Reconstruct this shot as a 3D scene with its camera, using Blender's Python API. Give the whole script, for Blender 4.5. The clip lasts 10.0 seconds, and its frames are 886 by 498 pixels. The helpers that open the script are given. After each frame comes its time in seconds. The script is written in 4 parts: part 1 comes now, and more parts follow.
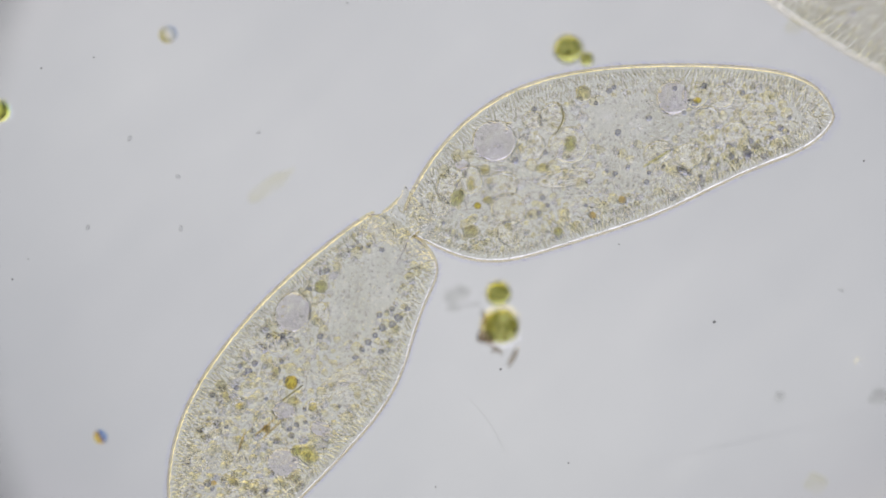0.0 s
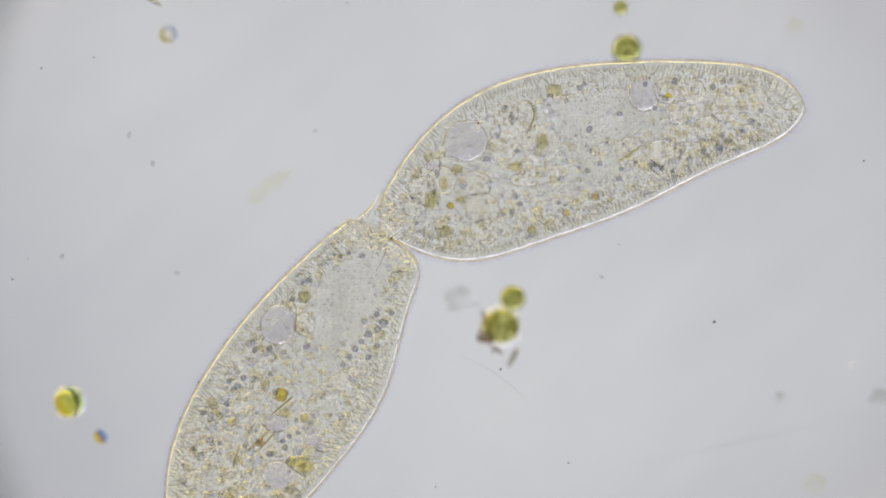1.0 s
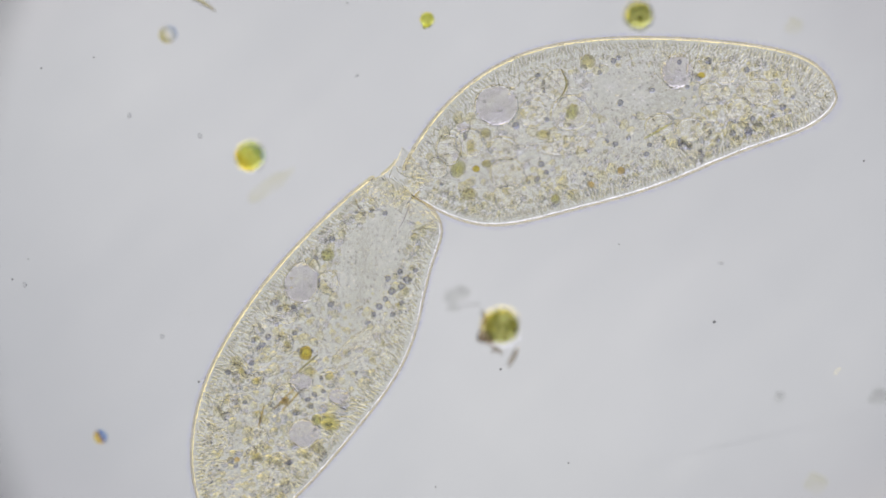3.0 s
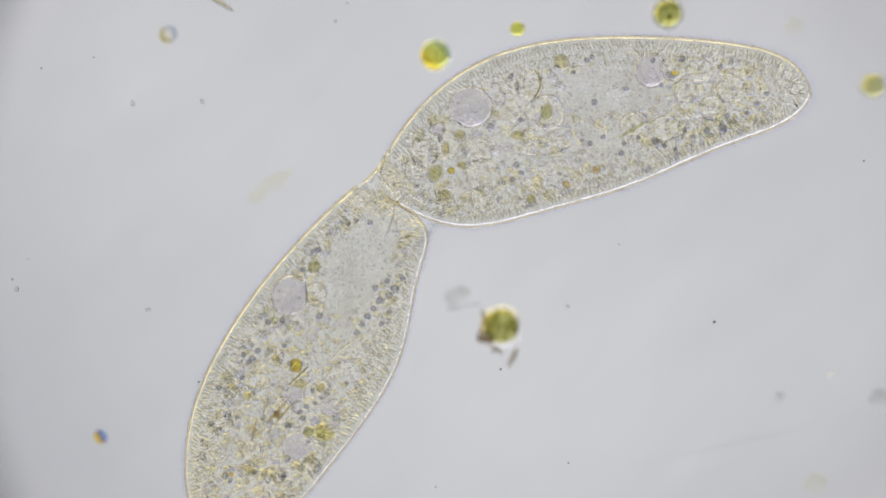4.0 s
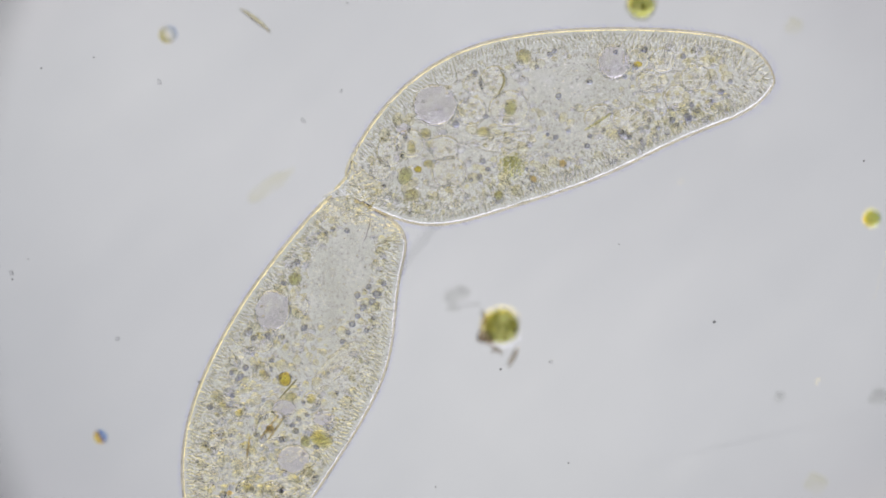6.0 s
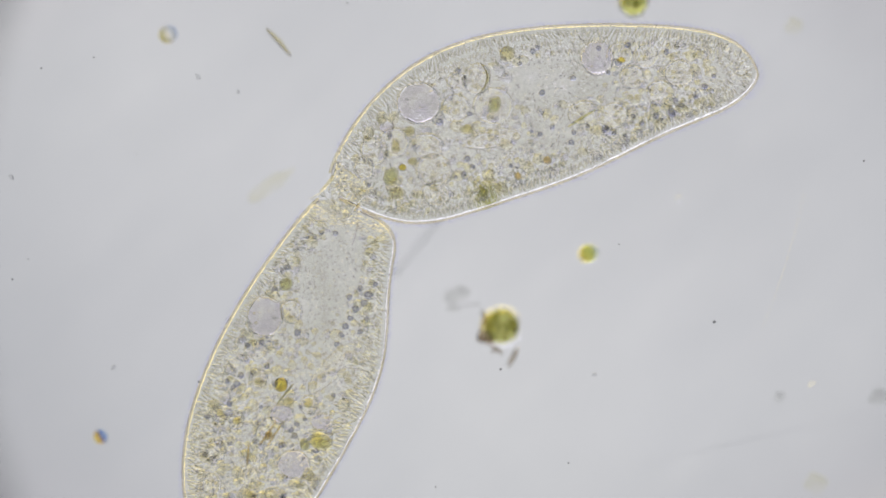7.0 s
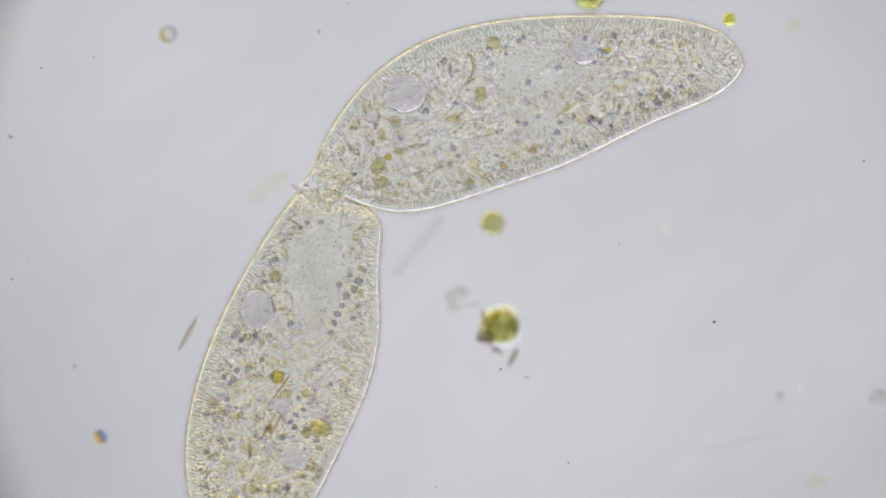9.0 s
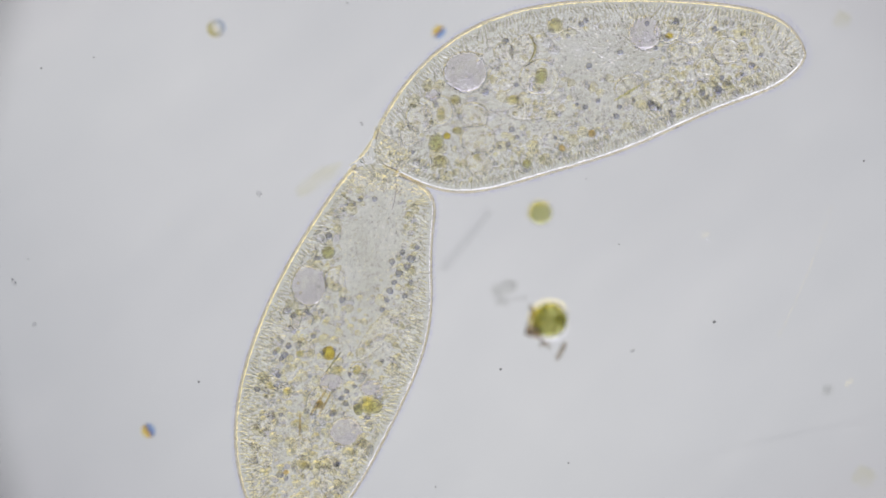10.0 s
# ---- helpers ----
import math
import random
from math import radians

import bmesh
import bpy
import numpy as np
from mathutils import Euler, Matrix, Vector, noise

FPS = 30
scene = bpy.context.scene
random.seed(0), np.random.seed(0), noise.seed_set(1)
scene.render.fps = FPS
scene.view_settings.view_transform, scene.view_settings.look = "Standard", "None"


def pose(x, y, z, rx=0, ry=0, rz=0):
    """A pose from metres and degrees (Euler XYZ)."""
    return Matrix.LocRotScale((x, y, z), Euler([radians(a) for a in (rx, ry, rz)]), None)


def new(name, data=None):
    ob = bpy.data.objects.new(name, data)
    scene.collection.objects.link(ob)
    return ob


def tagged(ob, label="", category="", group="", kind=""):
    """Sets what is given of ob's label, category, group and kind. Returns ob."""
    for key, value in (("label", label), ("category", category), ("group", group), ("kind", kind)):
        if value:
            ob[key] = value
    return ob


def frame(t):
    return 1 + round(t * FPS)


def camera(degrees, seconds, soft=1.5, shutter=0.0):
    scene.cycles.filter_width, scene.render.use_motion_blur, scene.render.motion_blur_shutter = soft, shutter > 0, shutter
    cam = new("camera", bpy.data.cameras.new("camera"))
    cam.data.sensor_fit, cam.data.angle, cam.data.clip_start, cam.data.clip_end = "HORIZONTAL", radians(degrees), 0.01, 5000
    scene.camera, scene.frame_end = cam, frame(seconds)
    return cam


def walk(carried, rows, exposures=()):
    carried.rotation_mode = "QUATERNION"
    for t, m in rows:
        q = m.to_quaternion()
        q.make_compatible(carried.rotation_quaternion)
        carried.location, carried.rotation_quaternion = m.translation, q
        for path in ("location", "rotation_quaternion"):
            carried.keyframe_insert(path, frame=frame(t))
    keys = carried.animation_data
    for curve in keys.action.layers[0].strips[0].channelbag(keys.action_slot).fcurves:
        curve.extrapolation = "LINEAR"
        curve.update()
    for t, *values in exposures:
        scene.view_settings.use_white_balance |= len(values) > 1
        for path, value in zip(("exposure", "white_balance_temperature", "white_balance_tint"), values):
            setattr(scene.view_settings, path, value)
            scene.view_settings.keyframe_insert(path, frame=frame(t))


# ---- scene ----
# A drop of pond water under a microscope, built large: one centimetre stands for one micrometre.
# Plan units: a chart of 1568 x 882 units over the field of view, 600 units to the metre, y down.
FOV = 8.0
UNIT = 1 / 600
FOCUS = 0.105
EYE = FOCUS + 784 * UNIT / math.tan(radians(FOV / 2))

cam = camera(FOV, 10.0, soft=1.4, shutter=0.5)
walk(cam, [(0.0, pose(0, 0, EYE)), (10.0, pose(0, 0, EYE))], [(0.0, -0.05), (1.0, -0.02), (2.5, 0.0), (10.0, 0.0)])
cam.data.dof.use_dof = True
cam.data.dof.focus_distance = EYE - 0.123
cam.data.dof.aperture_fstop = 0.070


def chart(x, y, z=0.0):
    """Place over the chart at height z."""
    k = (EYE - z) / (EYE - FOCUS) * UNIT
    return Vector(((x - 784) * k, (441 - y) * k, z))


# ---- light: the dim room, and the lamp under the stage ----
world = bpy.data.worlds.new("room")
scene.world = world
world.use_nodes = True
world.node_tree.nodes["Background"].inputs["Color"].default_value = (0.8, 0.85, 1.0, 1)
world.node_tree.nodes["Background"].inputs["Strength"].default_value = 0.10
scene.view_settings.exposure = 0.0


# ---- materials ----
class Graph:
    """A small wrapper over a material's nodes."""

    def __init__(self, name):
        self.mat = bpy.data.materials.new(name)
        self.mat.use_nodes = True
        self.tree = self.mat.node_tree
        self.tree.nodes.clear()
        self.out = self.node("ShaderNodeOutputMaterial")

    def node(self, kind, **values):
        n = self.tree.nodes.new(kind)
        for key, value in values.items():
            n.inputs[key.replace("_", " ")].default_value = value
        return n

    def link(self, a, b):
        self.tree.links.new(a, b)

    def noise(self, scale, detail=3.0, rough=0.6, coords="Object"):
        n = self.node("ShaderNodeTexNoise", Scale=scale, Detail=detail, Roughness=rough)
        self.link(self.node("ShaderNodeTexCoord").outputs[coords], n.inputs["Vector"])
        return n.outputs["Fac"]

    def ramp(self, fac, stops):
        n = self.node("ShaderNodeValToRGB")
        e = n.color_ramp.elements
        while len(e) < len(stops):
            e.new(0.5)
        for k, (at, col) in zip(e, stops):
            k.position, k.color = at, (*col, 1)
        self.link(fac, n.inputs["Fac"])
        return n.outputs["Color"]

    def mix(self, a, b, fac, mode="MIX"):
        n = self.tree.nodes.new("ShaderNodeMix")
        n.data_type, n.blend_type = "RGBA", mode
        for value, slot in ((fac, n.inputs[0]), (a, n.inputs[6]), (b, n.inputs[7])):
            if isinstance(value, (int, float)):
                slot.default_value = value
            elif isinstance(value, tuple):
                slot.default_value = (*value, 1)
            else:
                self.link(value, slot)
        return n.outputs[2]

    def math(self, op, a, b=0.0):
        n = self.tree.nodes.new("ShaderNodeMath")
        n.operation = op
        for value, slot in ((a, n.inputs[0]), (b, n.inputs[1])):
            if isinstance(value, (int, float)):
                slot.default_value = value
            else:
                self.link(value, slot)
        return n.outputs[0]

    def put(self, shader, colour, name="Color"):
        if isinstance(colour, tuple):
            shader.inputs[name].default_value = (*colour, 1)
        else:
            self.link(colour, shader.inputs[name])
        return shader.outputs[0]

    def blend(self, a, b, fac):
        n = self.node("ShaderNodeMixShader")
        if isinstance(fac, (int, float)):
            n.inputs[0].default_value = fac
        else:
            self.link(fac, n.inputs[0])
        self.link(a, n.inputs[1])
        self.link(b, n.inputs[2])
        return n.outputs[0]

    def done(self, shader):
        self.link(shader, self.out.inputs["Surface"])
        return self.mat


def refract(name, stops, ior, scale, detail=4.0, haze=0.0, haze_colour=(0.5, 0.5, 0.4), second=None, bumps=(), clear=0.0):
    """Clear tinted jelly or oil: light passes, bends by ior, and takes a mottled tint. clear: the share that passes unbent."""
    g = Graph(name)
    colour = g.ramp(g.noise(scale, detail), stops)
    if second:
        fine, lo = second
        colour = g.mix(colour, g.ramp(g.noise(fine, 2.0, 0.5), [(0.36, (lo, lo, lo)), (0.62, (1, 1, 1))]), 1.0, "MULTIPLY")
    bend = g.node("ShaderNodeBsdfRefraction", IOR=ior, Roughness=0.0)
    shader = g.put(bend, colour)
    last = None
    for size, depth in bumps:
        b = g.node("ShaderNodeBump", Strength=1.0, Distance=depth)
        g.link(g.noise(size, 1.5, 0.5), b.inputs["Height"])
        if last:
            g.link(last, b.inputs["Normal"])
        last = b.outputs[0]
    if last:
        g.link(last, bend.inputs["Normal"])
    if clear:
        shader = g.blend(shader, g.put(g.node("ShaderNodeBsdfTransparent"), colour), clear)
    if haze:
        body = g.blend(g.put(g.node("ShaderNodeBsdfDiffuse"), haze_colour), g.put(g.node("ShaderNodeBsdfTranslucent"), haze_colour), 0.6)
        shader = g.blend(shader, body, haze)
    return g.done(shader)


def core(name, stops, ior=1.12, mottle=2.2):
    """Grain's own tint, with lens-like bright middle, dark ring and soft edge painted in."""
    g = Graph(name)
    xyz = g.node("ShaderNodeSeparateXYZ")
    g.link(g.node("ShaderNodeTexCoord").outputs["Object"], xyz.inputs[0])
    away = g.math("SQRT", g.math("ADD", g.math("POWER", xyz.outputs[0], 2.0), g.math("POWER", xyz.outputs[1], 2.0)))
    uneven = g.math("ADD", away, g.math("MULTIPLY", g.math("SUBTRACT", g.noise(mottle, 3.0), 0.5), 0.55))
    colour = g.mix(g.ramp(uneven, stops), g.ramp(g.noise(mottle * 1.7, 2.0), [(0.35, (0.90, 0.89, 0.86)), (0.6, (1, 1, 1))]), 1.0, "MULTIPLY")
    return g.done(g.put(g.node("ShaderNodeBsdfRefraction", IOR=ior, Roughness=0.0), colour))


def veil(name, stops, scale, detail=3.0):
    """A film so thin that light only takes its tint."""
    g = Graph(name)
    return g.done(g.put(g.node("ShaderNodeBsdfTransparent"), g.ramp(g.noise(scale, detail), stops)))


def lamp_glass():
    """Opal lamp: white middle, and an invented violet-white and yellow border that tints steep rays."""
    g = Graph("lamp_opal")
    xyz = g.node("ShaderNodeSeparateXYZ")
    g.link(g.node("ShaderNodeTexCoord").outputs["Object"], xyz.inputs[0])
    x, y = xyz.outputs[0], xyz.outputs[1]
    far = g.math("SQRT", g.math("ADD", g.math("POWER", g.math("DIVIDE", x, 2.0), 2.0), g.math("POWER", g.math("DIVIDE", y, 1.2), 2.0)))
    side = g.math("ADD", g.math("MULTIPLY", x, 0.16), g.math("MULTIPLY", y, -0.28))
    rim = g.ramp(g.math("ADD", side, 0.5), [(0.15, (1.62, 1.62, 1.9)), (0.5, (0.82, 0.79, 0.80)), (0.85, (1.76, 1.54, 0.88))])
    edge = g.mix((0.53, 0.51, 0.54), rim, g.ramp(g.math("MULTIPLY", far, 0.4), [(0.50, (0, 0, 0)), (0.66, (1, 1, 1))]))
    # hot spot, dim patch and blotches: uneven field brightness painted into the glow
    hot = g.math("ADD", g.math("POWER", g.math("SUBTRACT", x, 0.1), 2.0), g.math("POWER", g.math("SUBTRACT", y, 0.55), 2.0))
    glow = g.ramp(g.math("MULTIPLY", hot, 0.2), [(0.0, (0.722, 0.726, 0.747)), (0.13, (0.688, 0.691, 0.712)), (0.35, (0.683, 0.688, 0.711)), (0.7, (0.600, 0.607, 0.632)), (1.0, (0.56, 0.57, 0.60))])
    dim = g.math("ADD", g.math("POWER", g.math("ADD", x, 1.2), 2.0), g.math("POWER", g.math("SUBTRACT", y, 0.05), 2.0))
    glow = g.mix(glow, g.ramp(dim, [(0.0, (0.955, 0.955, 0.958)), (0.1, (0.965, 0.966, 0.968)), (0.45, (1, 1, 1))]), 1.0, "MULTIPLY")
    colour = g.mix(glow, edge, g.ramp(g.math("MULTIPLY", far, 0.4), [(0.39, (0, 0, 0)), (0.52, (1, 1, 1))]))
    patchy = g.ramp(g.noise(0.47, 3.0), [(0.28, (0.81, 0.81, 0.82)), (0.5, (0.912, 0.912, 0.922)), (0.72, (0.99, 0.99, 0.98))])
    colour = g.mix(colour, patchy, 1.0, "MULTIPLY")
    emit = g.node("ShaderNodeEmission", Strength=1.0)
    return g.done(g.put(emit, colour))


def plain(name, stops, scale, rough=0.6):
    g = Graph(name)
    b = g.node("ShaderNodeBsdfPrincipled", Roughness=rough)
    return g.done(g.put(b, g.ramp(g.noise(scale), stops), "Base Color"))


def halo_film():
    """Added blur halo: passes most light straight and bends a little of it outwards."""
    g = Graph("halo_film")
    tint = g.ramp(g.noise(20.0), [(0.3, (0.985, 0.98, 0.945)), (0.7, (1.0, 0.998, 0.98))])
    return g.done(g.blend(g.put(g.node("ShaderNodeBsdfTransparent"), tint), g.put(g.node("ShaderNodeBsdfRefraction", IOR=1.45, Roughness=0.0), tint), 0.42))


M_LAMP = lamp_glass()


def smeared_glass():
    """Slide glass with soft smears that run one way."""
    g = Graph("slide_glass")
    turn = g.node("ShaderNodeMapping", Rotation=(0, 0, radians(42)), Scale=(1.2, 0.2, 1.0))
    turn.vector_type = "TEXTURE"
    g.link(g.node("ShaderNodeTexCoord").outputs["Object"], turn.inputs["Vector"])
    n = g.node("ShaderNodeTexNoise", Scale=1.4, Detail=4.0, Roughness=0.55)
    g.link(turn.outputs[0], n.inputs["Vector"])
    smear = g.ramp(n.outputs["Fac"], [(0.30, (0.968, 0.969, 0.971)), (0.70, (0.986, 0.985, 0.984))])
    blot = g.ramp(g.noise(2.3, 4.0), [(0.3, (0.978, 0.979, 0.98)), (0.7, (1, 1, 1))])
    return g.done(g.put(g.node("ShaderNodeBsdfTransparent"), g.mix(smear, blot, 1.0, "MULTIPLY")))


M_GLASS = smeared_glass()
M_BLACK = plain("blackened_metal", [(0.3, (0.012, 0.012, 0.012)), (0.7, (0.02, 0.02, 0.02))], 6.0, 0.5)

M_CYTO = refract("cytoplasm", [(0.28, (0.90, 0.892, 0.838)), (0.5, (0.96, 0.953, 0.91)), (0.72, (0.99, 0.985, 0.96))], 1.45, 11.0, 5.0, second=(95.0, 0.945), bumps=((40.0, 0.0042), (105.0, 0.0044)))
M_ECTO = refract("outer_cytoplasm", [(0.3, (0.925, 0.92, 0.875)), (0.7, (0.965, 0.96, 0.922))], 1.45, 9.0, 4.0, second=(85.0, 0.95), bumps=((120.0, 0.0042),))
M_NECK = refract("neck_cytoplasm", [(0.3, (0.972, 0.966, 0.935)), (0.7, (0.99, 0.986, 0.965))], 1.45, 9.0, 4.0, second=(85.0, 0.95), bumps=((120.0, 0.0042),))
M_DENSE = refract("dense_cytoplasm", [(0.28, (0.87, 0.86, 0.78)), (0.5, (0.915, 0.905, 0.84)), (0.72, (0.955, 0.945, 0.90))], 1.45, 9.0, 5.0, bumps=((30.0, 0.006), (80.0, 0.004)))
M_LILAC = refract("lilac_vacuole", [(0.32, (0.94, 0.928, 0.985)), (0.68, (1.0, 0.99, 1.0))], 1.08, 1.1, second=(2.2, 0.975), bumps=((1.0, 0.02),))
M_PALE = refract("pale_vacuole", [(0.3, (0.965, 0.96, 0.94)), (0.5, (0.995, 0.99, 0.975)), (0.7, (1, 1, 1))], 1.06, 3.5, bumps=((4.0, 0.006),))
M_RING = refract("vacuole_membrane", [(0.3, (0.94, 0.95, 0.965)), (0.7, (0.98, 0.985, 1))], 1.42, 60.0, clear=0.45)
# bends the lamp's border light in, to brighten the vacuoles
M_FACETS = refract("vacuole_facets", [(0.3, (0.945, 0.95, 0.975)), (0.7, (0.985, 0.99, 1))], 1.42, 30.0, clear=0.6)
M_DARK = core("dark_granule", [(0.0, (0.92, 0.925, 0.95)), (0.35, (0.82, 0.83, 0.89)), (0.62, (0.72, 0.74, 0.82)), (0.82, (0.85, 0.86, 0.91)), (1.0, (0.97, 0.97, 0.97))])
M_YELLOW = core("yellow_granule", [(0.0, (0.99, 0.97, 0.78)), (0.45, (0.965, 0.945, 0.77)), (0.72, (0.925, 0.91, 0.80)), (1.0, (0.98, 0.975, 0.94))], 1.05)
M_GOLD = core("golden_oil", [(0.0, (1.0, 0.98, 0.62)), (0.5, (0.985, 0.91, 0.42)), (0.8, (0.86, 0.79, 0.54)), (1.0, (0.96, 0.95, 0.90))], 1.09)
M_BROWN = core("brown_granule", [(0.0, (0.96, 0.88, 0.64)), (0.6, (0.90, 0.81, 0.61)), (1.0, (0.97, 0.96, 0.92))], 1.05)
M_LEMON = core("lemon_clot", [(0.0, (0.985, 0.97, 0.66)), (0.5, (0.97, 0.95, 0.68)), (0.85, (0.98, 0.97, 0.86)), (1.0, (0.99, 0.99, 0.96))], 1.05, 1.6)
M_OLIVE = core("olive_granule", [(0.0, (0.89, 0.89, 0.66)), (0.6, (0.87, 0.87, 0.69)), (0.8, (0.90, 0.90, 0.79)), (1.0, (0.98, 0.98, 0.94))], 1.05)
M_FINE = refract("fine_granule", [(0.3, (0.94, 0.94, 0.945)), (0.7, (0.995, 0.99, 0.98))], 1.45, 30.0, clear=0.42)
M_FINE_DIM = refract("dim_fine_granule", [(0.3, (0.87, 0.87, 0.885)), (0.7, (0.97, 0.965, 0.95))], 1.08, 30.0, clear=0.6)
M_ROD = refract("trichocyst", [(0.3, (0.92, 0.925, 0.915)), (0.7, (0.975, 0.98, 0.975))], 1.45, 30.0, clear=0.26)
# absorbing tint that paints the dark gaps between bright rods
M_ROD_GAP = refract("trichocyst_gap", [(0.3, (0.89, 0.885, 0.85)), (0.7, (0.96, 0.955, 0.93))], 1.08, 30.0, clear=0.6)
# violet glow round the rim is put into the hairs' tint
M_CILIA = veil("cilia", [(0.3, (0.958, 0.955, 1.0)), (0.7, (0.976, 0.973, 1.0))], 30.0)
M_ALGA = refract("alga_green", [(0.34, (0.64, 0.64, 0.36)), (0.5, (0.77, 0.77, 0.46)), (0.68, (0.89, 0.885, 0.60))], 1.14, 26.0, 3.0, haze=0.05, haze_colour=(0.10, 0.12, 0.01), bumps=((45.0, 0.006),))
M_ALGA_BRIGHT = refract("alga_bright", [(0.34, (0.80, 0.82, 0.34)), (0.5, (0.90, 0.90, 0.44)), (0.68, (0.97, 0.96, 0.60))], 1.05, 30.0, 3.0, bumps=((45.0, 0.004),))
M_ALGA_MID = refract("alga_mid", [(0.34, (0.72, 0.74, 0.36)), (0.5, (0.84, 0.84, 0.46)), (0.68, (0.94, 0.93, 0.60))], 1.07, 30.0, 3.0, bumps=((45.0, 0.004),))
M_ALGA_DIM = refract("alga_dim", [(0.34, (0.74, 0.74, 0.54)), (0.5, (0.80, 0.80, 0.60)), (0.68, (0.87, 0.865, 0.69))], 1.08, 26.0, 3.0)
M_ALGA_WALL = refract("alga_wall", [(0.3, (0.93, 0.94, 0.87)), (0.7, (0.975, 0.98, 0.94))], 1.12, 30.0)
M_STRAW = refract("straw_granule", [(0.3, (0.95, 0.942, 0.875)), (0.7, (0.99, 0.987, 0.955))], 1.10, 1.8, clear=0.45)
M_BLOB = refract("storage_straw", [(0.3, (0.975, 0.965, 0.895)), (0.7, (0.995, 0.99, 0.95))], 1.3, 24.0, clear=0.68)
M_BLOB_SLATE = refract("storage_slate", [(0.3, (0.925, 0.93, 0.96)), (0.7, (0.98, 0.98, 0.992))], 1.3, 24.0, clear=0.68)
M_SLATE = refract("slate_granule", [(0.3, (0.89, 0.895, 0.935)), (0.7, (0.97, 0.97, 0.985))], 1.10, 1.8, clear=0.3)
M_BIT = refract("bright_food_bit", [(0.3, (0.95, 0.94, 0.88)), (0.7, (1, 0.995, 0.96))], 1.3, 1.8, clear=0.55)
M_BIT_DIM = refract("dim_food_bit", [(0.3, (0.85, 0.85, 0.87)), (0.7, (0.96, 0.955, 0.94))], 1.03, 1.8)
M_SPARK = refract("bright_drop", [(0.3, (0.98, 0.98, 0.97)), (0.7, (1, 1, 1))], 1.42, 1.5, clear=0.45)
M_GLINT = refract("pale_glint", [(0.3, (0.985, 0.985, 0.98)), (0.7, (1, 1, 1))], 1.42, 1.5, clear=0.9)
M_SHADE = veil("grey_glassy_rod", [(0.3, (0.935, 0.935, 0.94)), (0.7, (0.965, 0.965, 0.965))], 9.0)
# tint for the painted dark outline of the bubbles
M_EDGE = veil("vacuole_outline", [(0.35, (0.875, 0.87, 0.85)), (0.65, (0.955, 0.95, 0.935))], 25.0)
# paints the dark violet fringe inside the rim; also tints the fold
M_DARK_LINE = veil("fine_dark_line", [(0.3, (0.76, 0.735, 0.77)), (0.7, (0.85, 0.83, 0.85))], 6.0)
M_PELLICLE = refract("pellicle", [(0.3, (0.96, 0.925, 0.79)), (0.7, (0.99, 0.965, 0.88))], 1.5, 12.0, clear=0.6)
M_GRAIN = refract("alga_grain", [(0.3, (0.62, 0.62, 0.42)), (0.7, (0.86, 0.85, 0.60))], 1.1, 1.5)
M_HALO = halo_film()
M_NEEDLE = refract("shell_arc", [(0.3, (0.66, 0.65, 0.52)), (0.7, (0.84, 0.82, 0.66))], 1.25, 40.0)
M_CRYSTAL = refract("brown_crystal", [(0.3, (0.84, 0.78, 0.63)), (0.7, (0.94, 0.89, 0.76))], 1.12, 30.0)
M_GREENISH = refract("greenish_crystal", [(0.3, (0.86, 0.86, 0.66)), (0.7, (0.95, 0.94, 0.80))], 1.12, 30.0)
M_DETRITUS = refract("detritus", [(0.3, (0.64, 0.59, 0.55)), (0.7, (0.86, 0.81, 0.71))], 1.08, 40.0)
M_CLOT = refract("yellow_slime", [(0.3, (0.86, 0.82, 0.58)), (0.7, (0.98, 0.96, 0.80))], 1.06, 30.0)
M_GHOST = veil("ghostly_film", [(0.3, (0.955, 0.955, 0.955)), (0.7, (0.985, 0.985, 0.98))], 9.0)
M_FAINT = veil("faint_fibre", [(0.3, (0.972, 0.972, 0.975)), (0.7, (0.99, 0.99, 0.99))], 9.0)
M_PALEYELLOW = veil("pale_yellow_film", [(0.35, (0.976, 0.968, 0.90)), (0.65, (0.996, 0.993, 0.97))], 12.0)
M_DUST = core("dust", [(0.0, (0.98, 0.98, 0.98)), (0.45, (0.80, 0.80, 0.81)), (0.75, (0.50, 0.50, 0.52)), (1.0, (0.62, 0.62, 0.63))], 1.02, 0.6)
M_SPECK = refract("floating_speck", [(0.3, (0.89, 0.89, 0.91)), (0.7, (0.97, 0.965, 0.95))], 1.05, 1.5)


def fringe_tint(name, stops, r=1.0, ior=1.04, along=0.42, rings=()):
    """Lens colour fringe painted side to side; rings: a second tint from centre outwards."""
    g = Graph(name)
    xyz = g.node("ShaderNodeSeparateXYZ")
    g.link(g.node("ShaderNodeTexCoord").outputs["Object"], xyz.inputs[0])
    lean = g.math("ADD", g.math("MULTIPLY", xyz.outputs[0], along / r), g.math("MULTIPLY", xyz.outputs[1], 0.25 / r))
    colour = g.ramp(g.math("ADD", lean, 0.5), stops)
    if rings:
        away = g.math("SQRT", g.math("ADD", g.math("POWER", xyz.outputs[0], 2.0), g.math("POWER", xyz.outputs[1], 2.0)))
        colour = g.mix(colour, g.ramp(g.math("DIVIDE", away, r), rings), 1.0, "MULTIPLY")
    return g.done(g.put(g.node("ShaderNodeBsdfRefraction", IOR=ior, Roughness=0.0), colour))


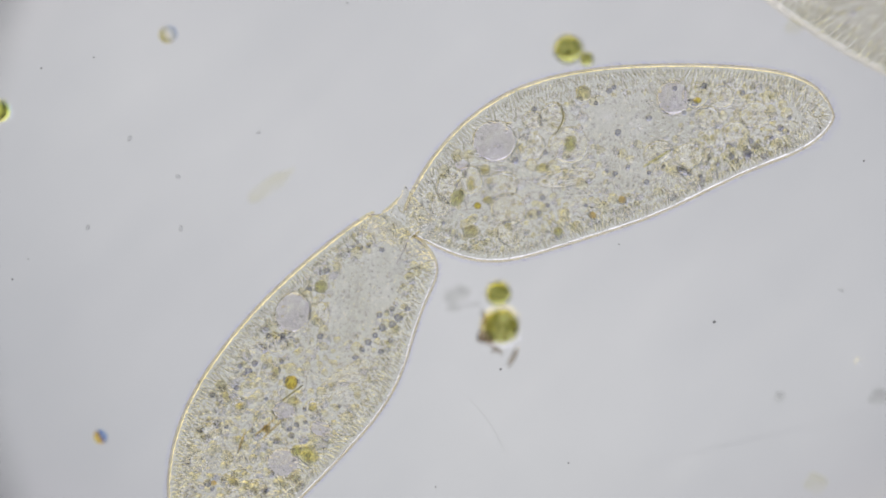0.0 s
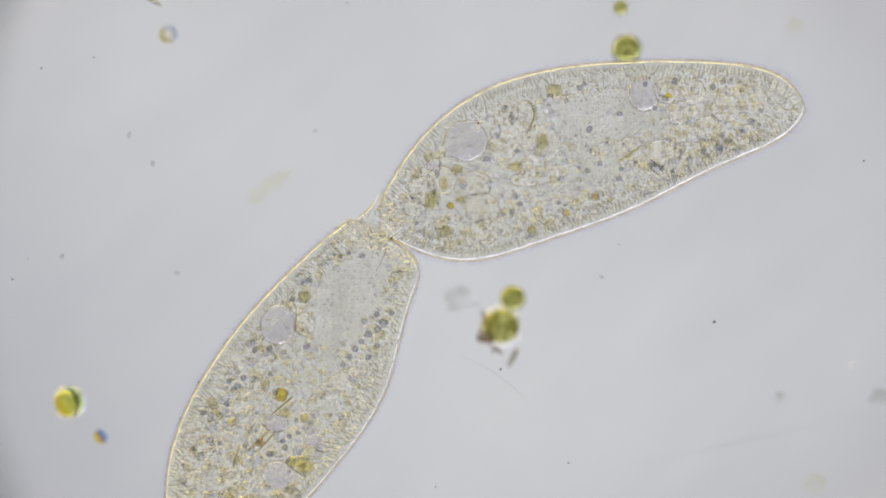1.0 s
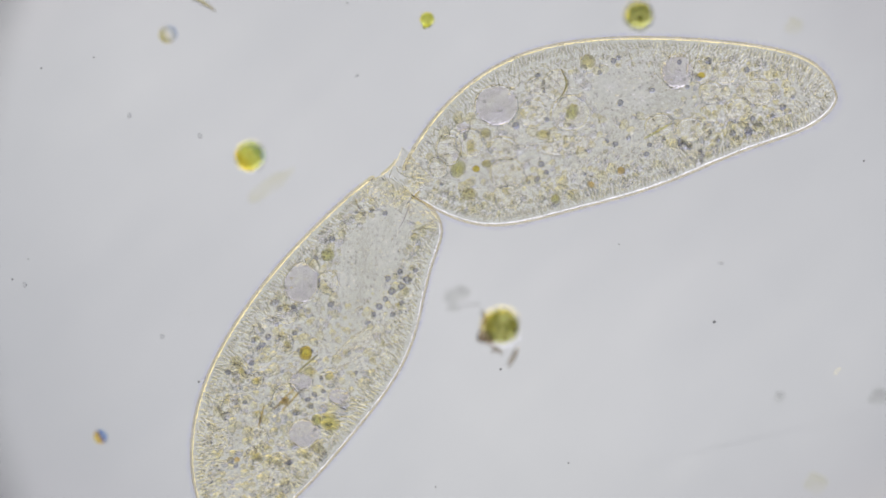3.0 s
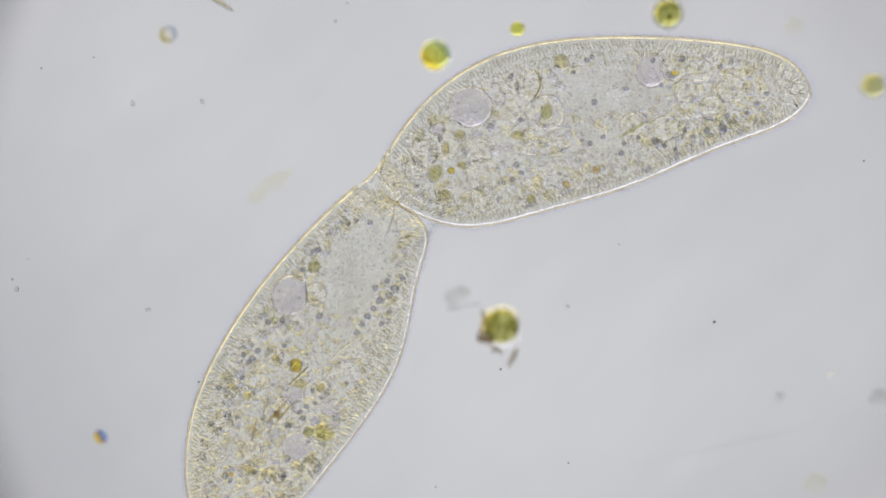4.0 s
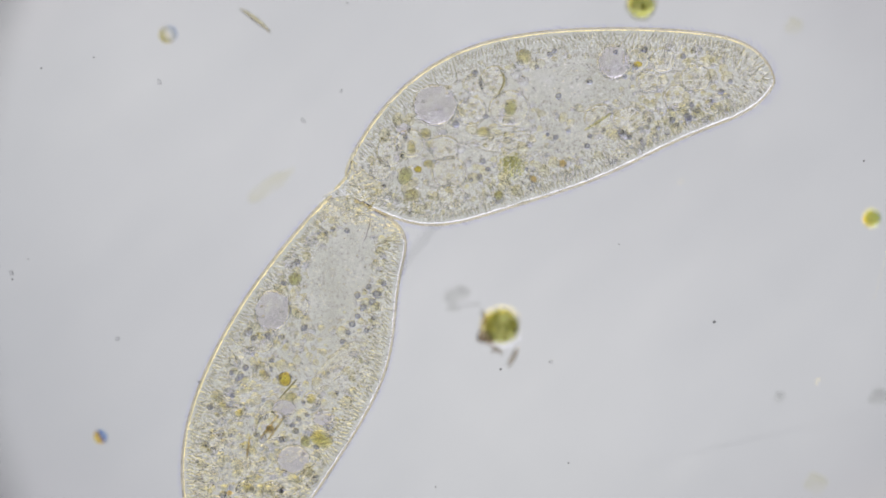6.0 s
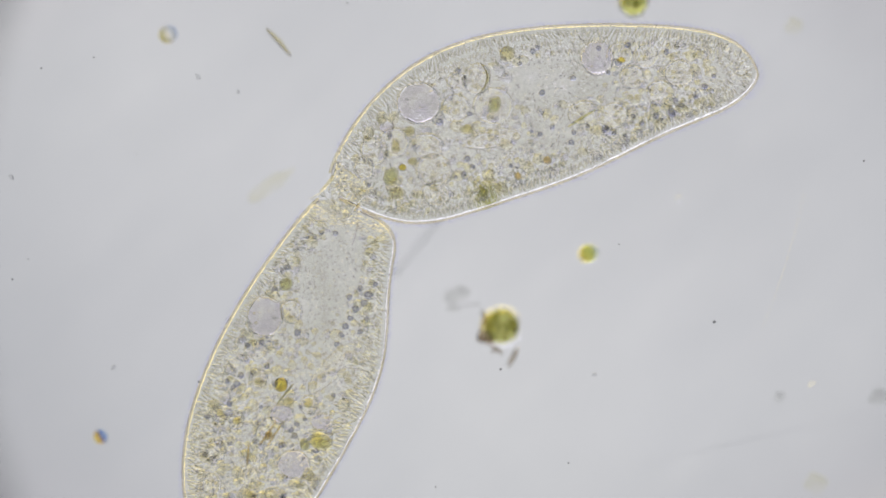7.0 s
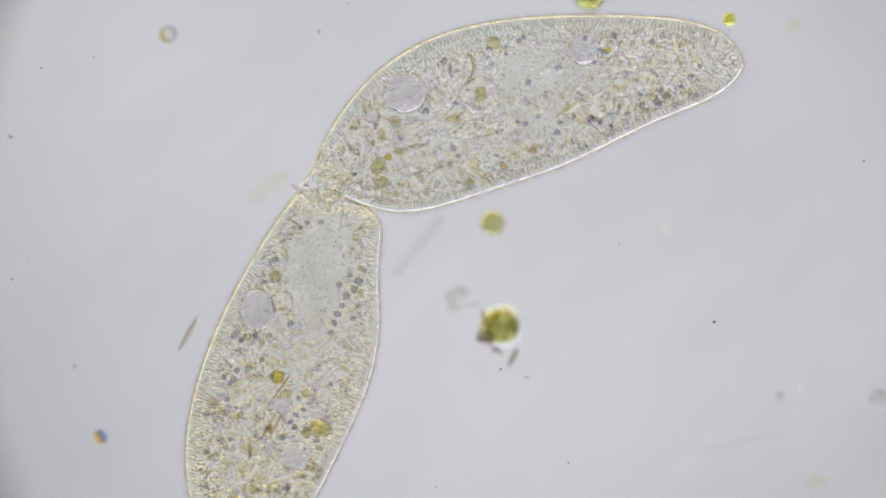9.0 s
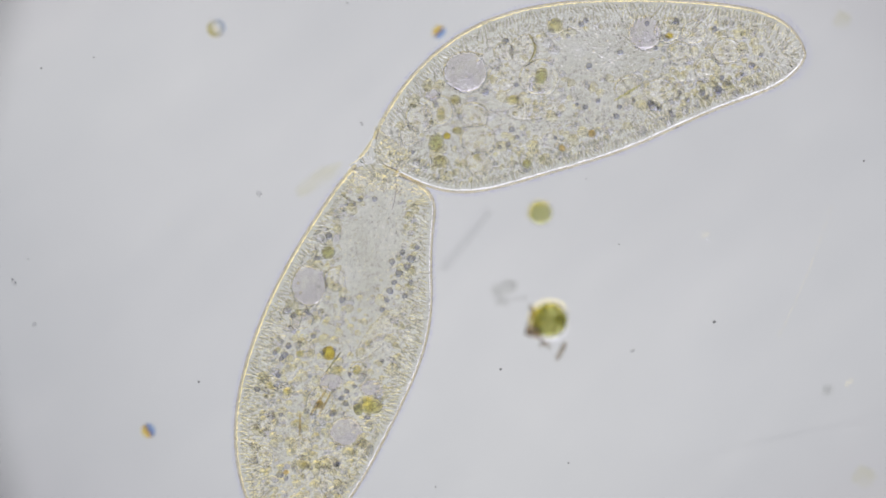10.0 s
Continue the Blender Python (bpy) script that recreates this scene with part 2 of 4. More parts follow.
# amber and blue lens fringe painted across the grain
M_BEAD = fringe_tint("lens_fringe_bead", [(0.08, (1.0, 0.95, 0.66)), (0.34, (0.99, 0.80, 0.36)), (0.52, (0.66, 0.62, 0.66)), (0.68, (0.50, 0.64, 0.93)), (0.92, (0.90, 0.95, 1.0))])
# blur ring and colour fringe of an out-of-focus grain, painted on
M_BEAD_PALE = fringe_tint("pale_bead", [(0.10, (0.95, 0.90, 0.62)), (0.38, (0.99, 0.965, 0.86)), (0.58, (1, 0.995, 0.99)), (0.85, (0.88, 0.92, 1.0))], 1.0, 1.03,
                         rings=[(0.0, (1, 0.98, 0.95)), (0.38, (1, 1, 0.99)), (0.62, (0.80, 0.80, 0.76)), (0.86, (0.93, 0.93, 0.94)), (1.0, (1, 1, 1))])
# yellow and blue edges are lens fringe put into the shell's tint
M_DIATOM = fringe_tint("diatom_shell", [(0.15, (0.80, 0.84, 0.95)), (0.42, (0.70, 0.69, 0.68)), (0.60, (0.78, 0.73, 0.56)), (0.85, (0.98, 0.95, 0.78))], 2.4 * UNIT, 1.04, 0.0)

# lens fringe painted on the wall: yellow left, blue right
M_FRINGE = fringe_tint("lens_fringe_wall", [(0.05, (1.0, 0.93, 0.55)), (0.22, (0.98, 0.87, 0.45)), (0.42, (0.98, 0.97, 0.86)), (0.62, (0.94, 0.97, 0.96)), (0.80, (0.72, 0.82, 0.95)), (0.95, (0.90, 0.95, 1.0))], 26 * UNIT)
M_GREY = veil("grey_scrap", [(0.3, (0.85, 0.85, 0.845)), (0.7, (0.955, 0.955, 0.945))], 30.0)


# ---- mesh helpers ----
def mesh_of(name, bm, mat, smooth=True):
    bmesh.ops.recalc_face_normals(bm, faces=bm.faces)
    me = bpy.data.meshes.new(name)
    bm.to_mesh(me)
    bm.free()
    me.materials.append(mat)
    if smooth:
        me.polygons.foreach_set("use_smooth", [True] * len(me.polygons))
    return me


def part(name, bm, mat, parent, label="", smooth=True):
    ob = new(name, mesh_of(name, bm, mat, smooth))
    ob.parent = parent
    return tagged(ob, label)


def ball(sub=3):
    bm = bmesh.new()
    bmesh.ops.create_icosphere(bm, subdivisions=sub, radius=1.0)
    return bm


def lumpy(amount, size, seed, sub=3):
    """A ball with an uneven surface."""
    bm = ball(sub)
    for v in bm.verts:
        v.co *= 1 + amount * noise.noise(v.co * size + Vector((seed * 3.1, seed * 1.7, 0)))
    return bm


def tube(bm, points, radius, sides=6, taper=0.0):
    """A round strand along points; taper thins its ends."""
    rings, n = [], len(points)
    for i, p in enumerate(points):
        d = (points[min(i + 1, n - 1)] - points[max(i - 1, 0)]).normalized()
        a = d.orthogonal().normalized()
        if abs(d.z) < 0.9:
            a = Vector((-d.y, d.x, 0)).normalized()
        b = d.cross(a)
        r = radius * (1 - taper * abs(2 * i / (n - 1) - 1) ** 2)
        rings.append([bm.verts.new(p + r * (math.cos(k * math.tau / sides) * a + math.sin(k * math.tau / sides) * b)) for k in range(sides)])
    for p, q in zip(rings, rings[1:]):
        for k in range(sides):
            bm.faces.new((p[k], p[(k + 1) % sides], q[(k + 1) % sides], q[k]))
    bm.faces.new(rings[0])
    bm.faces.new(rings[-1])
    return bm


SHARED = {}


def shared(name, mat, sub=2, amount=0.0, size=1.0, seed=0):
    """One mesh for all the alike pieces of one kind and material."""
    key = (name, mat.name, seed)
    if key not in SHARED:
        SHARED[key] = mesh_of(name, lumpy(amount, size, seed, sub), mat)
    return SHARED[key]


def spark_mesh(mat):
    """A steep blunt cone of oil that sends light in from the lamp's bright border."""
    key = ("spark", mat.name)
    if key not in SHARED:
        bm = bmesh.new()
        bmesh.ops.create_cone(bm, cap_ends=True, segments=20, radius1=1.0, radius2=0.15, depth=2.1)
        SHARED[key] = mesh_of("oil_drop", bm, mat, False)
    return SHARED[key]


def thing(name, label, category, group=""):
    return tagged(new(name), label, category, group)


MOVES = []


def moving(ob, rows):
    MOVES.append((ob, rows))


# ---- the stage slides once, near the end ----
STAGE = [(0.0, 0, 0), (9.1, 0, 0), (9.2, 5, -1), (9.3, 27, -3), (9.4, 54, -6), (9.5, 77, -9), (9.6, 82, -9.5), (9.8, 83, -10), (10.0, 85, -11)]


def on_stage(ob, x, y, z, turn=0.0):
    """Rest ob on the slide and let it ride with the stage."""
    moving(ob, [(t, Matrix.Translation(chart(x + dx, y + dy, z)) @ pose(0, 0, 0, 0, 0, turn)) for t, dx, dy in STAGE])
    return ob


# ---- structure ----
def slab(name, w, h, t, mat):
    bm = bmesh.new()
    bmesh.ops.create_cube(bm, size=1.0, matrix=Matrix.Diagonal((w, h, t, 1)))
    bmesh.ops.bevel(bm, geom=bm.edges[:], offset=t * 0.2, segments=2, affect="EDGES")
    return new(name, mesh_of(name, bm, mat, False))


def ring(name, inner, outer, thick, mat):
    bm = bmesh.new()
    n = 96
    loops = []
    for r, z in ((inner, 0), (outer, 0), (outer, -thick), (inner, -thick)):
        loops.append([bm.verts.new((r * math.cos(k * math.tau / n), r * math.sin(k * math.tau / n), z)) for k in range(n)])
    for a, b in zip(loops, loops[1:] + loops[:1]):
        for k in range(n):
            bm.faces.new((a[k], a[(k + 1) % n], b[(k + 1) % n], b[k]))
    return new(name, mesh_of(name, bm, mat, False))


LAMP_Z = -4.0


def opal_bowl(name, rx, ry, deep, mat):
    """A shallow glowing bowl with a flat floor, walls and a rolled lip."""
    bm = bmesh.new()
    n = 72
    profile = [(0.0, 0.0), (0.45, 0.0), (0.8, 0.0), (0.93, 0.05), (0.985, 0.16), (1.0, 0.4), (1.0, 0.7), (1.0, 0.97), (1.02, 1.0), (1.04, 0.97), (1.04, 0.1), (0.95, -0.03), (0.0, -0.03)]
    loops = [[bm.verts.new((f * rx * math.cos(k * math.tau / n), f * ry * math.sin(k * math.tau / n), h * deep)) for k in range(n)] for f, h in profile[1:-1]]
    for a, b in zip(loops, loops[1:]):
        for k in range(n):
            bm.faces.new((a[k], a[(k + 1) % n], b[(k + 1) % n], b[k]))
    for loop, h in ((loops[0], 0.0), (loops[-1], -0.03)):
        c = bm.verts.new((0, 0, h * deep))
        for k in range(n):
            bm.faces.new((loop[k], loop[(k + 1) % n], c))
    return new(name, mesh_of(name, bm, mat))


# walls and coloured border are added to light the cells' refracted edges
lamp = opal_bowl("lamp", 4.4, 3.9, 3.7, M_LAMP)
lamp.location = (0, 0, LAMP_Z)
tagged(lamp, "glowing opal lamp bowl with an added violet-white and yellow border", "lamp", kind="structure")
iris = ring("field_diaphragm", 2.53, 2.85, 0.04, M_BLACK)
iris.location = (0.91, 0.0, -1.7)
tagged(iris, "blackened round diaphragm that shades the field's edge", "diaphragm", kind="structure")
slide = slab("glass_slide", 4.6, 3.4, 0.03, M_GLASS)
tagged(slide, "clear wet glass slide with faint smears", "slide", kind="structure")
moving(slide, [(t, Matrix.Translation(Vector((dx * UNIT, -dy * UNIT, -0.015)))) for t, dx, dy in STAGE])


bm = bmesh.new()
bmesh.ops.create_grid(bm, x_segments=24, y_segments=18, size=1.0)
for v in bm.verts:
    v.co = Vector((v.co.x * 2.25, v.co.y * 1.65, 0.084))
water = tagged(new("water", mesh_of("water", bm, veil("pond_water", [(0.3, (0.996, 0.997, 0.997)), (0.7, (1, 1, 1))], 1.1))), "clear thin film of pond water over the slide", "water", kind="structure")


# ---- the two cells ----
class Outline:
    """A slipper-shaped outline: an axis and a bulge on each side of it, by a smooth formula."""

    def __init__(self, start, end, left, right, height, back=0.0):
        self.s, self.e = Vector(start), Vector(end)
        self.axis = (self.e - self.s).normalized()
        self.side = Vector((-self.axis.y, self.axis.x))
        self.long = (self.e - self.s).length
        self.sides = (left, right)
        self.height = height
        self.back, self.soft, self.line = back, 5 * UNIT, None
        self.coarse = None

    def half(self, u, which):
        a, b, c = self.sides[which]
        if u < 0.004 and self.back:
            return self.half(0.004, which) * max(0.0, 1 + (u - 0.004) / (self.back + 0.006)) ** 0.85
        u = min(max(u, 0.0), 1.0)
        return u ** a * (1 - u) ** b * sum(k * u ** i for i, k in enumerate(c))

    def at(self, u, v):
        """The place at u along the axis, and v from -1 (right rim) to 1 (left rim)."""
        w = self.half(u, 0) * v if v >= 0 else self.half(u, 1) * v
        return self.s + self.axis * (u * self.long) + self.side * w

    def loop(self, n=400):
        """The rim as a closed line of places."""
        us = [(1 + self.back) * (0.5 - 0.5 * math.cos(math.pi * i / n)) - self.back for i in range(n + 1)]
        return [self.at(u, 1) for u in us] + [self.at(u, -1) for u in us[-2:0:-1]]

    def away(self, places):
        """Distance of places from the rim."""
        if self.line is None:
            self.line = np.array([(p.x, p.y) for p in self.loop(1400) if not self.back or (p - self.s).dot(self.axis) > 0.012 * self.long])
        places = np.asarray(places, float).reshape(-1, 2)
        return np.concatenate([np.sqrt(((q[:, None, :] - self.line[None]) ** 2).sum(2)).min(1) for q in np.array_split(places, max(1, len(places) // 1000))])

    def lift(self, places):
        """Height of the upper surface over places inside the outline: flat, rounded off towards the rim."""
        away = self.away(places)
        places = np.asarray(places, float).reshape(-1, 2)
        high = self.height * np.sqrt(1 - (1 - np.minimum(away / self.soft, 1.0)) ** 4)
        if self.back:
            along = ((places - np.array(self.s)) @ np.array(self.axis)) / self.long
            f = np.clip((along + self.back) / (self.back + 0.075), 0.0, 1.0)
            high = high * f * f * (3 - 2 * f)
        return high

    def top(self, p):
        """Height of the upper surface over one place."""
        if self.coarse is None:
            self.away([(0, 0)])
            self.coarse = self.line[::4]
        full, self.line = self.line, self.coarse
        high = float(self.lift([(p[0], p[1])])[0])
        self.line = full
        return high

    def rim(self, n):
        """Places round the rim, evenly spaced, with the outward direction."""
        raw = self.loop()
        run = [0.0]
        for a, b in zip(raw, raw[1:] + raw[:1]):
            run.append(run[-1] + (b - a).length)
        out, j = [], 0
        for i in range(n):
            want = run[-1] * i / n
            while run[j + 1] < want:
                j += 1
            a, b = raw[j], raw[(j + 1) % len(raw)]
            f = (want - run[j]) / max(run[j + 1] - run[j], 1e-9)
            p, d = a.lerp(b, f), (b - a).normalized()
            out.append((p, Vector((-d.y, d.x))))
        return out


RIM = 0.10    # height of the rim over the slide


def body_mesh(o, nu=420, nv=64):
    """Domed upper surface over a nearly flat sole."""
    us = [(1 + o.back) * (0.5 - 0.5 * math.cos(math.pi * (i + 0.3) / (nu + 0.6))) - o.back for i in range(nu + 1)]
    vs = [math.sin(math.pi / 2 * (2 * j / nv - 1)) for j in range(nv + 1)]
    flat = [o.at(u, v) for u in us for v in vs]
    z = o.lift([(p.x, p.y) for p in flat])
    edge = o.away([(p.x, p.y) for p in flat])
    bm = bmesh.new()
    top = [bm.verts.new((p.x, p.y, RIM + h)) for p, h in zip(flat, z)]
    low = [bm.verts.new((p.x, p.y, RIM - 0.012 * h / o.height)) for p, h in zip(flat, z)]
    w = nv + 1
    for i in range(nu):
        for j in range(nv):
            a, b, c, d = i * w + j, (i + 1) * w + j, (i + 1) * w + j + 1, i * w + j + 1
            f = bm.faces.new((top[a], top[b], top[c], top[d]))
            f.material_index = int(edge[a] < (44 + 14 * noise.noise(Vector((flat[a].x * 12, flat[a].y * 12, 1)))) * UNIT)
            bm.faces.new((low[d], low[c], low[b], low[a]))
    border = [i * w for i in range(nu + 1)] + [nu * w + j for j in range(1, w)] + [i * w + nv for i in range(nu - 1, -1, -1)] + list(range(nv - 1, 0, -1))
    for a, b in zip(border, border[1:] + border[:1]):
        bm.faces.new((top[a], top[b], low[b], low[a]))
    bmesh.ops.remove_doubles(bm, verts=bm.verts, dist=1e-5)
    return bm


def pellicle_mesh(o, r, off, n=520, sides=8):
    """The stiff skin seen edge-on: a fine seamless cord round the rim, open where the cells join."""
    bm = bmesh.new()
    rings = []
    for p, out in o.rim(n):
        if o.back and (p - o.s).dot(o.axis) < 0.003 * o.long:
            rings.append(None)
            continue
        c = Vector((p.x + out.x * off, p.y + out.y * off, RIM))
        side = Vector((out.x, out.y, 0))
        rings.append([bm.verts.new(c + side * (r * math.cos(k * math.tau / sides)) + Vector((0, 0, r * math.sin(k * math.tau / sides)))) for k in range(sides)])
    for a, b in zip(rings, rings[1:] + rings[:1]):
        if a and b:
            for k in range(sides):
                bm.faces.new((a[k], a[(k + 1) % sides], b[(k + 1) % sides], b[k]))
    return bm


def ridge(bm, p, d, length, r, z, e, h):
    """A thin rod half sunk in the surface: a roof-shaped back, steeper on one side, with tapered ends."""
    d, s = Vector((d.x, d.y, 0)), Vector((-d.y, d.x, 0))
    c = Vector((p.x, p.y, z))
    a, b = c - d * (length / 2), c + d * (length / 2)
    f, g = c - d * (length * 0.28), c + d * (length * 0.28)
    top = s * e + Vector((0, 0, h))
    v = [bm.verts.new(q) for q in (a, b, f + s * r, g + s * r, f - s * r, g - s * r, f + top, g + top)]
    for k in ((2, 3, 7, 6), (5, 4, 6, 7), (0, 2, 6), (0, 6, 4), (1, 7, 3), (1, 5, 7), (0, 4, 5, 1, 3, 2)):
        bm.faces.new([v[i] for i in k])


def add_rods(o, root, rng, n, clear=()):
    """Short rods under the skin, standing on edge to the rim; dim ones paint dark gaps."""
    kinds = (bmesh.new(), bmesh.new())
    for i, (p, out) in enumerate(o.rim(n)):
        if o.back and (p - o.s).dot(o.axis) < 0.03 * o.long:
            continue
        for row, (lo, hi, ln) in enumerate(((12, 15, 17), (25, 33, 14), (38, 50, 11))):
            if rng.random() < (0.03, 0.12, 0.45)[row] or ((p - o.e).length < 0.1 and rng.random() < (0.25, 0.6, 0.8)[row]):
                continue
            q = p - out * (rng.uniform(lo, hi) * UNIT)
            if o.away([(q.x, q.y)])[0] < 0.93 * lo * UNIT or any(clear_of(q, c) < 0.95 for c in clear):
                continue
            turn = 0.9 * noise.noise(Vector((p.x * 5, p.y * 5, row * 3))) + rng.gauss(0.0, 0.25)
            d = Vector((out.x * math.cos(turn) - out.y * math.sin(turn), out.x * math.sin(turn) + out.y * math.cos(turn)))
            r, flip = rng.uniform(1.2, 1.9) * UNIT, rng.choice((-1, 1))
            ridge(kinds[(i + row) % 2], q, d, rng.uniform(0.7, 1.35) * ln * UNIT, r, o.top(q) + RIM + 0.0004, 0.26 * r * flip, rng.uniform(0.75, 1.2) * r)
    tagged(part("trichocysts", kinds[0], M_ROD, root, "fine bright rods packed under the skin", False), kind="stuff")
    tagged(part("trichocysts", kinds[1], M_ROD_GAP, root, "fine dim olive rods painting the dark gaps under the skin", False), kind="stuff")


def add_cilia(o, root, rng, n, tuft):
    """Fine hairs round the rim."""
    bm = bmesh.new()
    for p, out in o.rim(n):
        if rng.random() < 0.25 or (o.back and (p - o.s).dot(o.axis) < 0.035 * o.long):
            continue
        turn = rng.gauss(0.3, 0.3)
        d = Vector((out.x * math.cos(turn) - out.y * math.sin(turn), out.x * math.sin(turn) + out.y * math.cos(turn)))
        near = (p - Vector(tuft)).length < 0.12
        ln = rng.uniform(11, 19) * UNIT * (1.5 if near else 1.0)
        pts = []
        for k in range(4):
            f = k / 3
            q = p + (d * (1 - 0.25 * f) + Vector((-d.y, d.x)) * (0.25 * f)) * (ln * f)
            pts.append(Vector((q.x, q.y, RIM + 0.006 * f)))
        tube(bm, pts, 0.3 * UNIT, 3, 0.3)
    tagged(part("cilia", bm, M_CILIA, root, "fringe of very fine hairs, tinted with the rim's violet halo"), kind="stuff")


def add_fine(o, root, rng, n, nucleus, clear=()):
    """Countless small granules through the cell, bright and dim ones mixed."""
    kinds = (bmesh.new(), bmesh.new())
    widest = max(o.half(k / 50, 0) + o.half(k / 50, 1) for k in range(50))
    made, taken = 0, set()
    for _ in range(n * 12):
        if made == n:
            break
        u, v = rng.uniform(0.02, 0.98), rng.uniform(-0.86, 0.86)
        p = o.at(u, v)
        if rng.random() * widest > o.half(u, 0) + o.half(u, 1):
            continue
        clump = noise.noise(Vector((p.x * 7, p.y * 7, 4)))
        if clump < rng.uniform(-0.9, 0.45) or (clear_of(p, nucleus) < 1.0 and rng.random() < 0.62) or any(clear_of(p, c) < 1.0 for c in clear):
            continue
        spot = (round(p.x / (3.2 * UNIT)), round(p.y / (3.2 * UNIT)))
        if spot in taken:
            continue
        taken.add(spot)
        made += 1
        r = rng.choice((1.0, 1.2, 1.4, 1.6, 1.8, 2.1, 2.5)) * UNIT
        c = Vector((p.x, p.y, RIM + o.top(p) + 0.0003))
        bm = kinds[made % 2]
        a = rng.uniform(0, math.tau)
        foot = [bm.verts.new(c + Vector((r * math.cos(a + k * math.tau / 5), r * math.sin(a + k * math.tau / 5), 0))) for k in range(5)]
        peak = bm.verts.new(c + Vector((rng.uniform(-0.3, 0.3) * r, rng.uniform(-0.3, 0.3) * r, rng.uniform(0.6, 1.15) * r)))
        for k in range(5):
            bm.faces.new((foot[k], foot[(k + 1) % 5], peak))
        bm.faces.new(foot)
    tagged(part("fine_granules", kinds[0], M_FINE, root, "dense fine bright granules", False), kind="stuff")
    tagged(part("fine_granules", kinds[1], M_FINE_DIM, root, "dense fine grey granules", False), kind="stuff")


def add_blobs(o, root, rng, n, nucleus, clear):
    """Soft flat lumps of stored food through the cell, straw-coloured and slate ones."""
    kinds, taken, made = (bmesh.new(), bmesh.new()), [], 0
    for _ in range(n * 12):
        if made == n:
            break
        u, v = rng.uniform(0.05, 0.9), rng.uniform(-0.78, 0.78)
        p = o.at(u, v)
        r = rng.choice((4.5, 5.5, 6.5, 8, 11)) * UNIT
        if clear_of(p, nucleus) < 1.0 or any(clear_of(p, c) < 1.1 for c in clear) or noise.noise(Vector((p.x * 4, p.y * 4, 9))) < rng.uniform(-0.7, 0.3):
            continue
        if any((p - q).length < 0.8 * (r + k) for q, k in taken):
            continue
        taken.append((p, r))
        bm, z, a0 = kinds[rng.random() < 0.4], RIM + o.top(p) + 0.0004, rng.uniform(0, math.tau)
        rings = []
        for f, h in ((1.0, 0.0), (0.8, 0.3), (0.45, 0.46)):
            rings.append([bm.verts.new((p.x + r * f * (1 + 0.15 * math.sin(3 * a + a0)) * math.cos(a), p.y + r * f * (1 + 0.15 * math.sin(2 * a + a0)) * math.sin(a), z + h * r)) for a in (k * math.tau / 10 for k in range(10))])
        peak = bm.verts.new((p.x, p.y, z + 0.5 * r))
        for a, b in zip(rings, rings[1:]):
            for k in range(10):
                bm.faces.new((a[k], a[(k + 1) % 10], b[(k + 1) % 10], b[k]))
        for k in range(10):
            bm.faces.new((rings[-1][k], rings[-1][(k + 1) % 10], peak))
        bm.faces.new(rings[0][::-1])
        made += 1
    tagged(part("storage_granules", kinds[0], M_BLOB, root, "soft straw-coloured lumps of stored food"), kind="stuff")
    tagged(part("storage_granules", kinds[1], M_BLOB_SLATE, root, "soft slate-grey lumps of stored food"), kind="stuff")


def piece(name, mat, o, root, home, x, y, rx, ry=None, turn=0.0, rise=0.3, label="", seed=0, amount=0.0, size=1.5, flat=0.6):
    """One body in the cell, set into its upper surface so that part of it stands out."""
    ob = new(name, shared(name, mat, 3 if rx > 9 else 2, amount, size, seed))
    ob.parent = root
    px, py = (x - home[0]) * UNIT, (home[1] - y) * UNIT
    ry = ry or rx
    rz = flat * min(rx, ry) * UNIT
    ob.location = (px, py, RIM + o.top((px, py)) + rz * (2 * rise - 1))
    ob.rotation_euler = (0, 0, radians(-turn))
    ob.scale = (rx * UNIT, ry * UNIT, rz)
    return tagged(ob, label)


def membrane(o, bubble, home, x, y, rx, ry=None, turn=0.0, wide=1.6, mat=None):
    """The skin of a vacuole: a thin ring round its waist."""
    bm = bmesh.new()
    ry = ry or rx
    n, cs, sn = 48, math.cos(radians(-turn)), math.sin(radians(-turn))
    px, py = (x - home[0]) * UNIT, (home[1] - y) * UNIT
    level = RIM + 0.0006 + o.top((px, py))
    rings, outer = [], []
    for i in range(n):
        a = i * math.tau / n
        ring_now = []
        uneven = 1 + 0.45 * noise.noise(Vector((math.cos(a) * 1.3 + x, math.sin(a) * 1.3 + y, 2)))
        bulge = 1 + 0.07 * noise.noise(Vector((math.cos(a) * 0.9 + x, math.sin(a) * 0.9 + y, 5)))
        for w, h in ((wide, 0.0), (0.0, 2.7 * wide), (-wide, 0.0)):
            ex, ey = (rx * bulge + w * uneven) * UNIT * math.cos(a), (ry * bulge + w * uneven) * UNIT * math.sin(a)
            ex, ey = ex * cs - ey * sn, ex * sn + ey * cs
            ring_now.append(bm.verts.new((px + ex, py + ey, level + h * uneven * UNIT)))
        rings.append(ring_now)
        c = ring_now[0].co
        outer.append(Vector((px + (c.x - px) * (1 + 0.6 / rx), py + (c.y - py) * (1 + 0.6 / ry), level + 0.5 * UNIT)))
    for a, b in zip(rings, rings[1:] + rings[:1]):
        for k in range(3):
            bm.faces.new((a[k], a[(k + 1) % 3], b[(k + 1) % 3], b[k]))
    # dark ring added outside the membrane to paint its shaded outline
    line = bmesh.new()
    tube(line, outer + outer[:1], 0.75 * UNIT, 5)
    edge = part("skin", line, M_EDGE, bubble, "thin dark ring that paints the bubble's shaded edge")
    edge.matrix_parent_inverse = Matrix.LocRotScale(bubble.location, bubble.rotation_euler, bubble.scale).inverted()
    skin = part("membrane", bm, mat or M_RING, bubble, "", False)
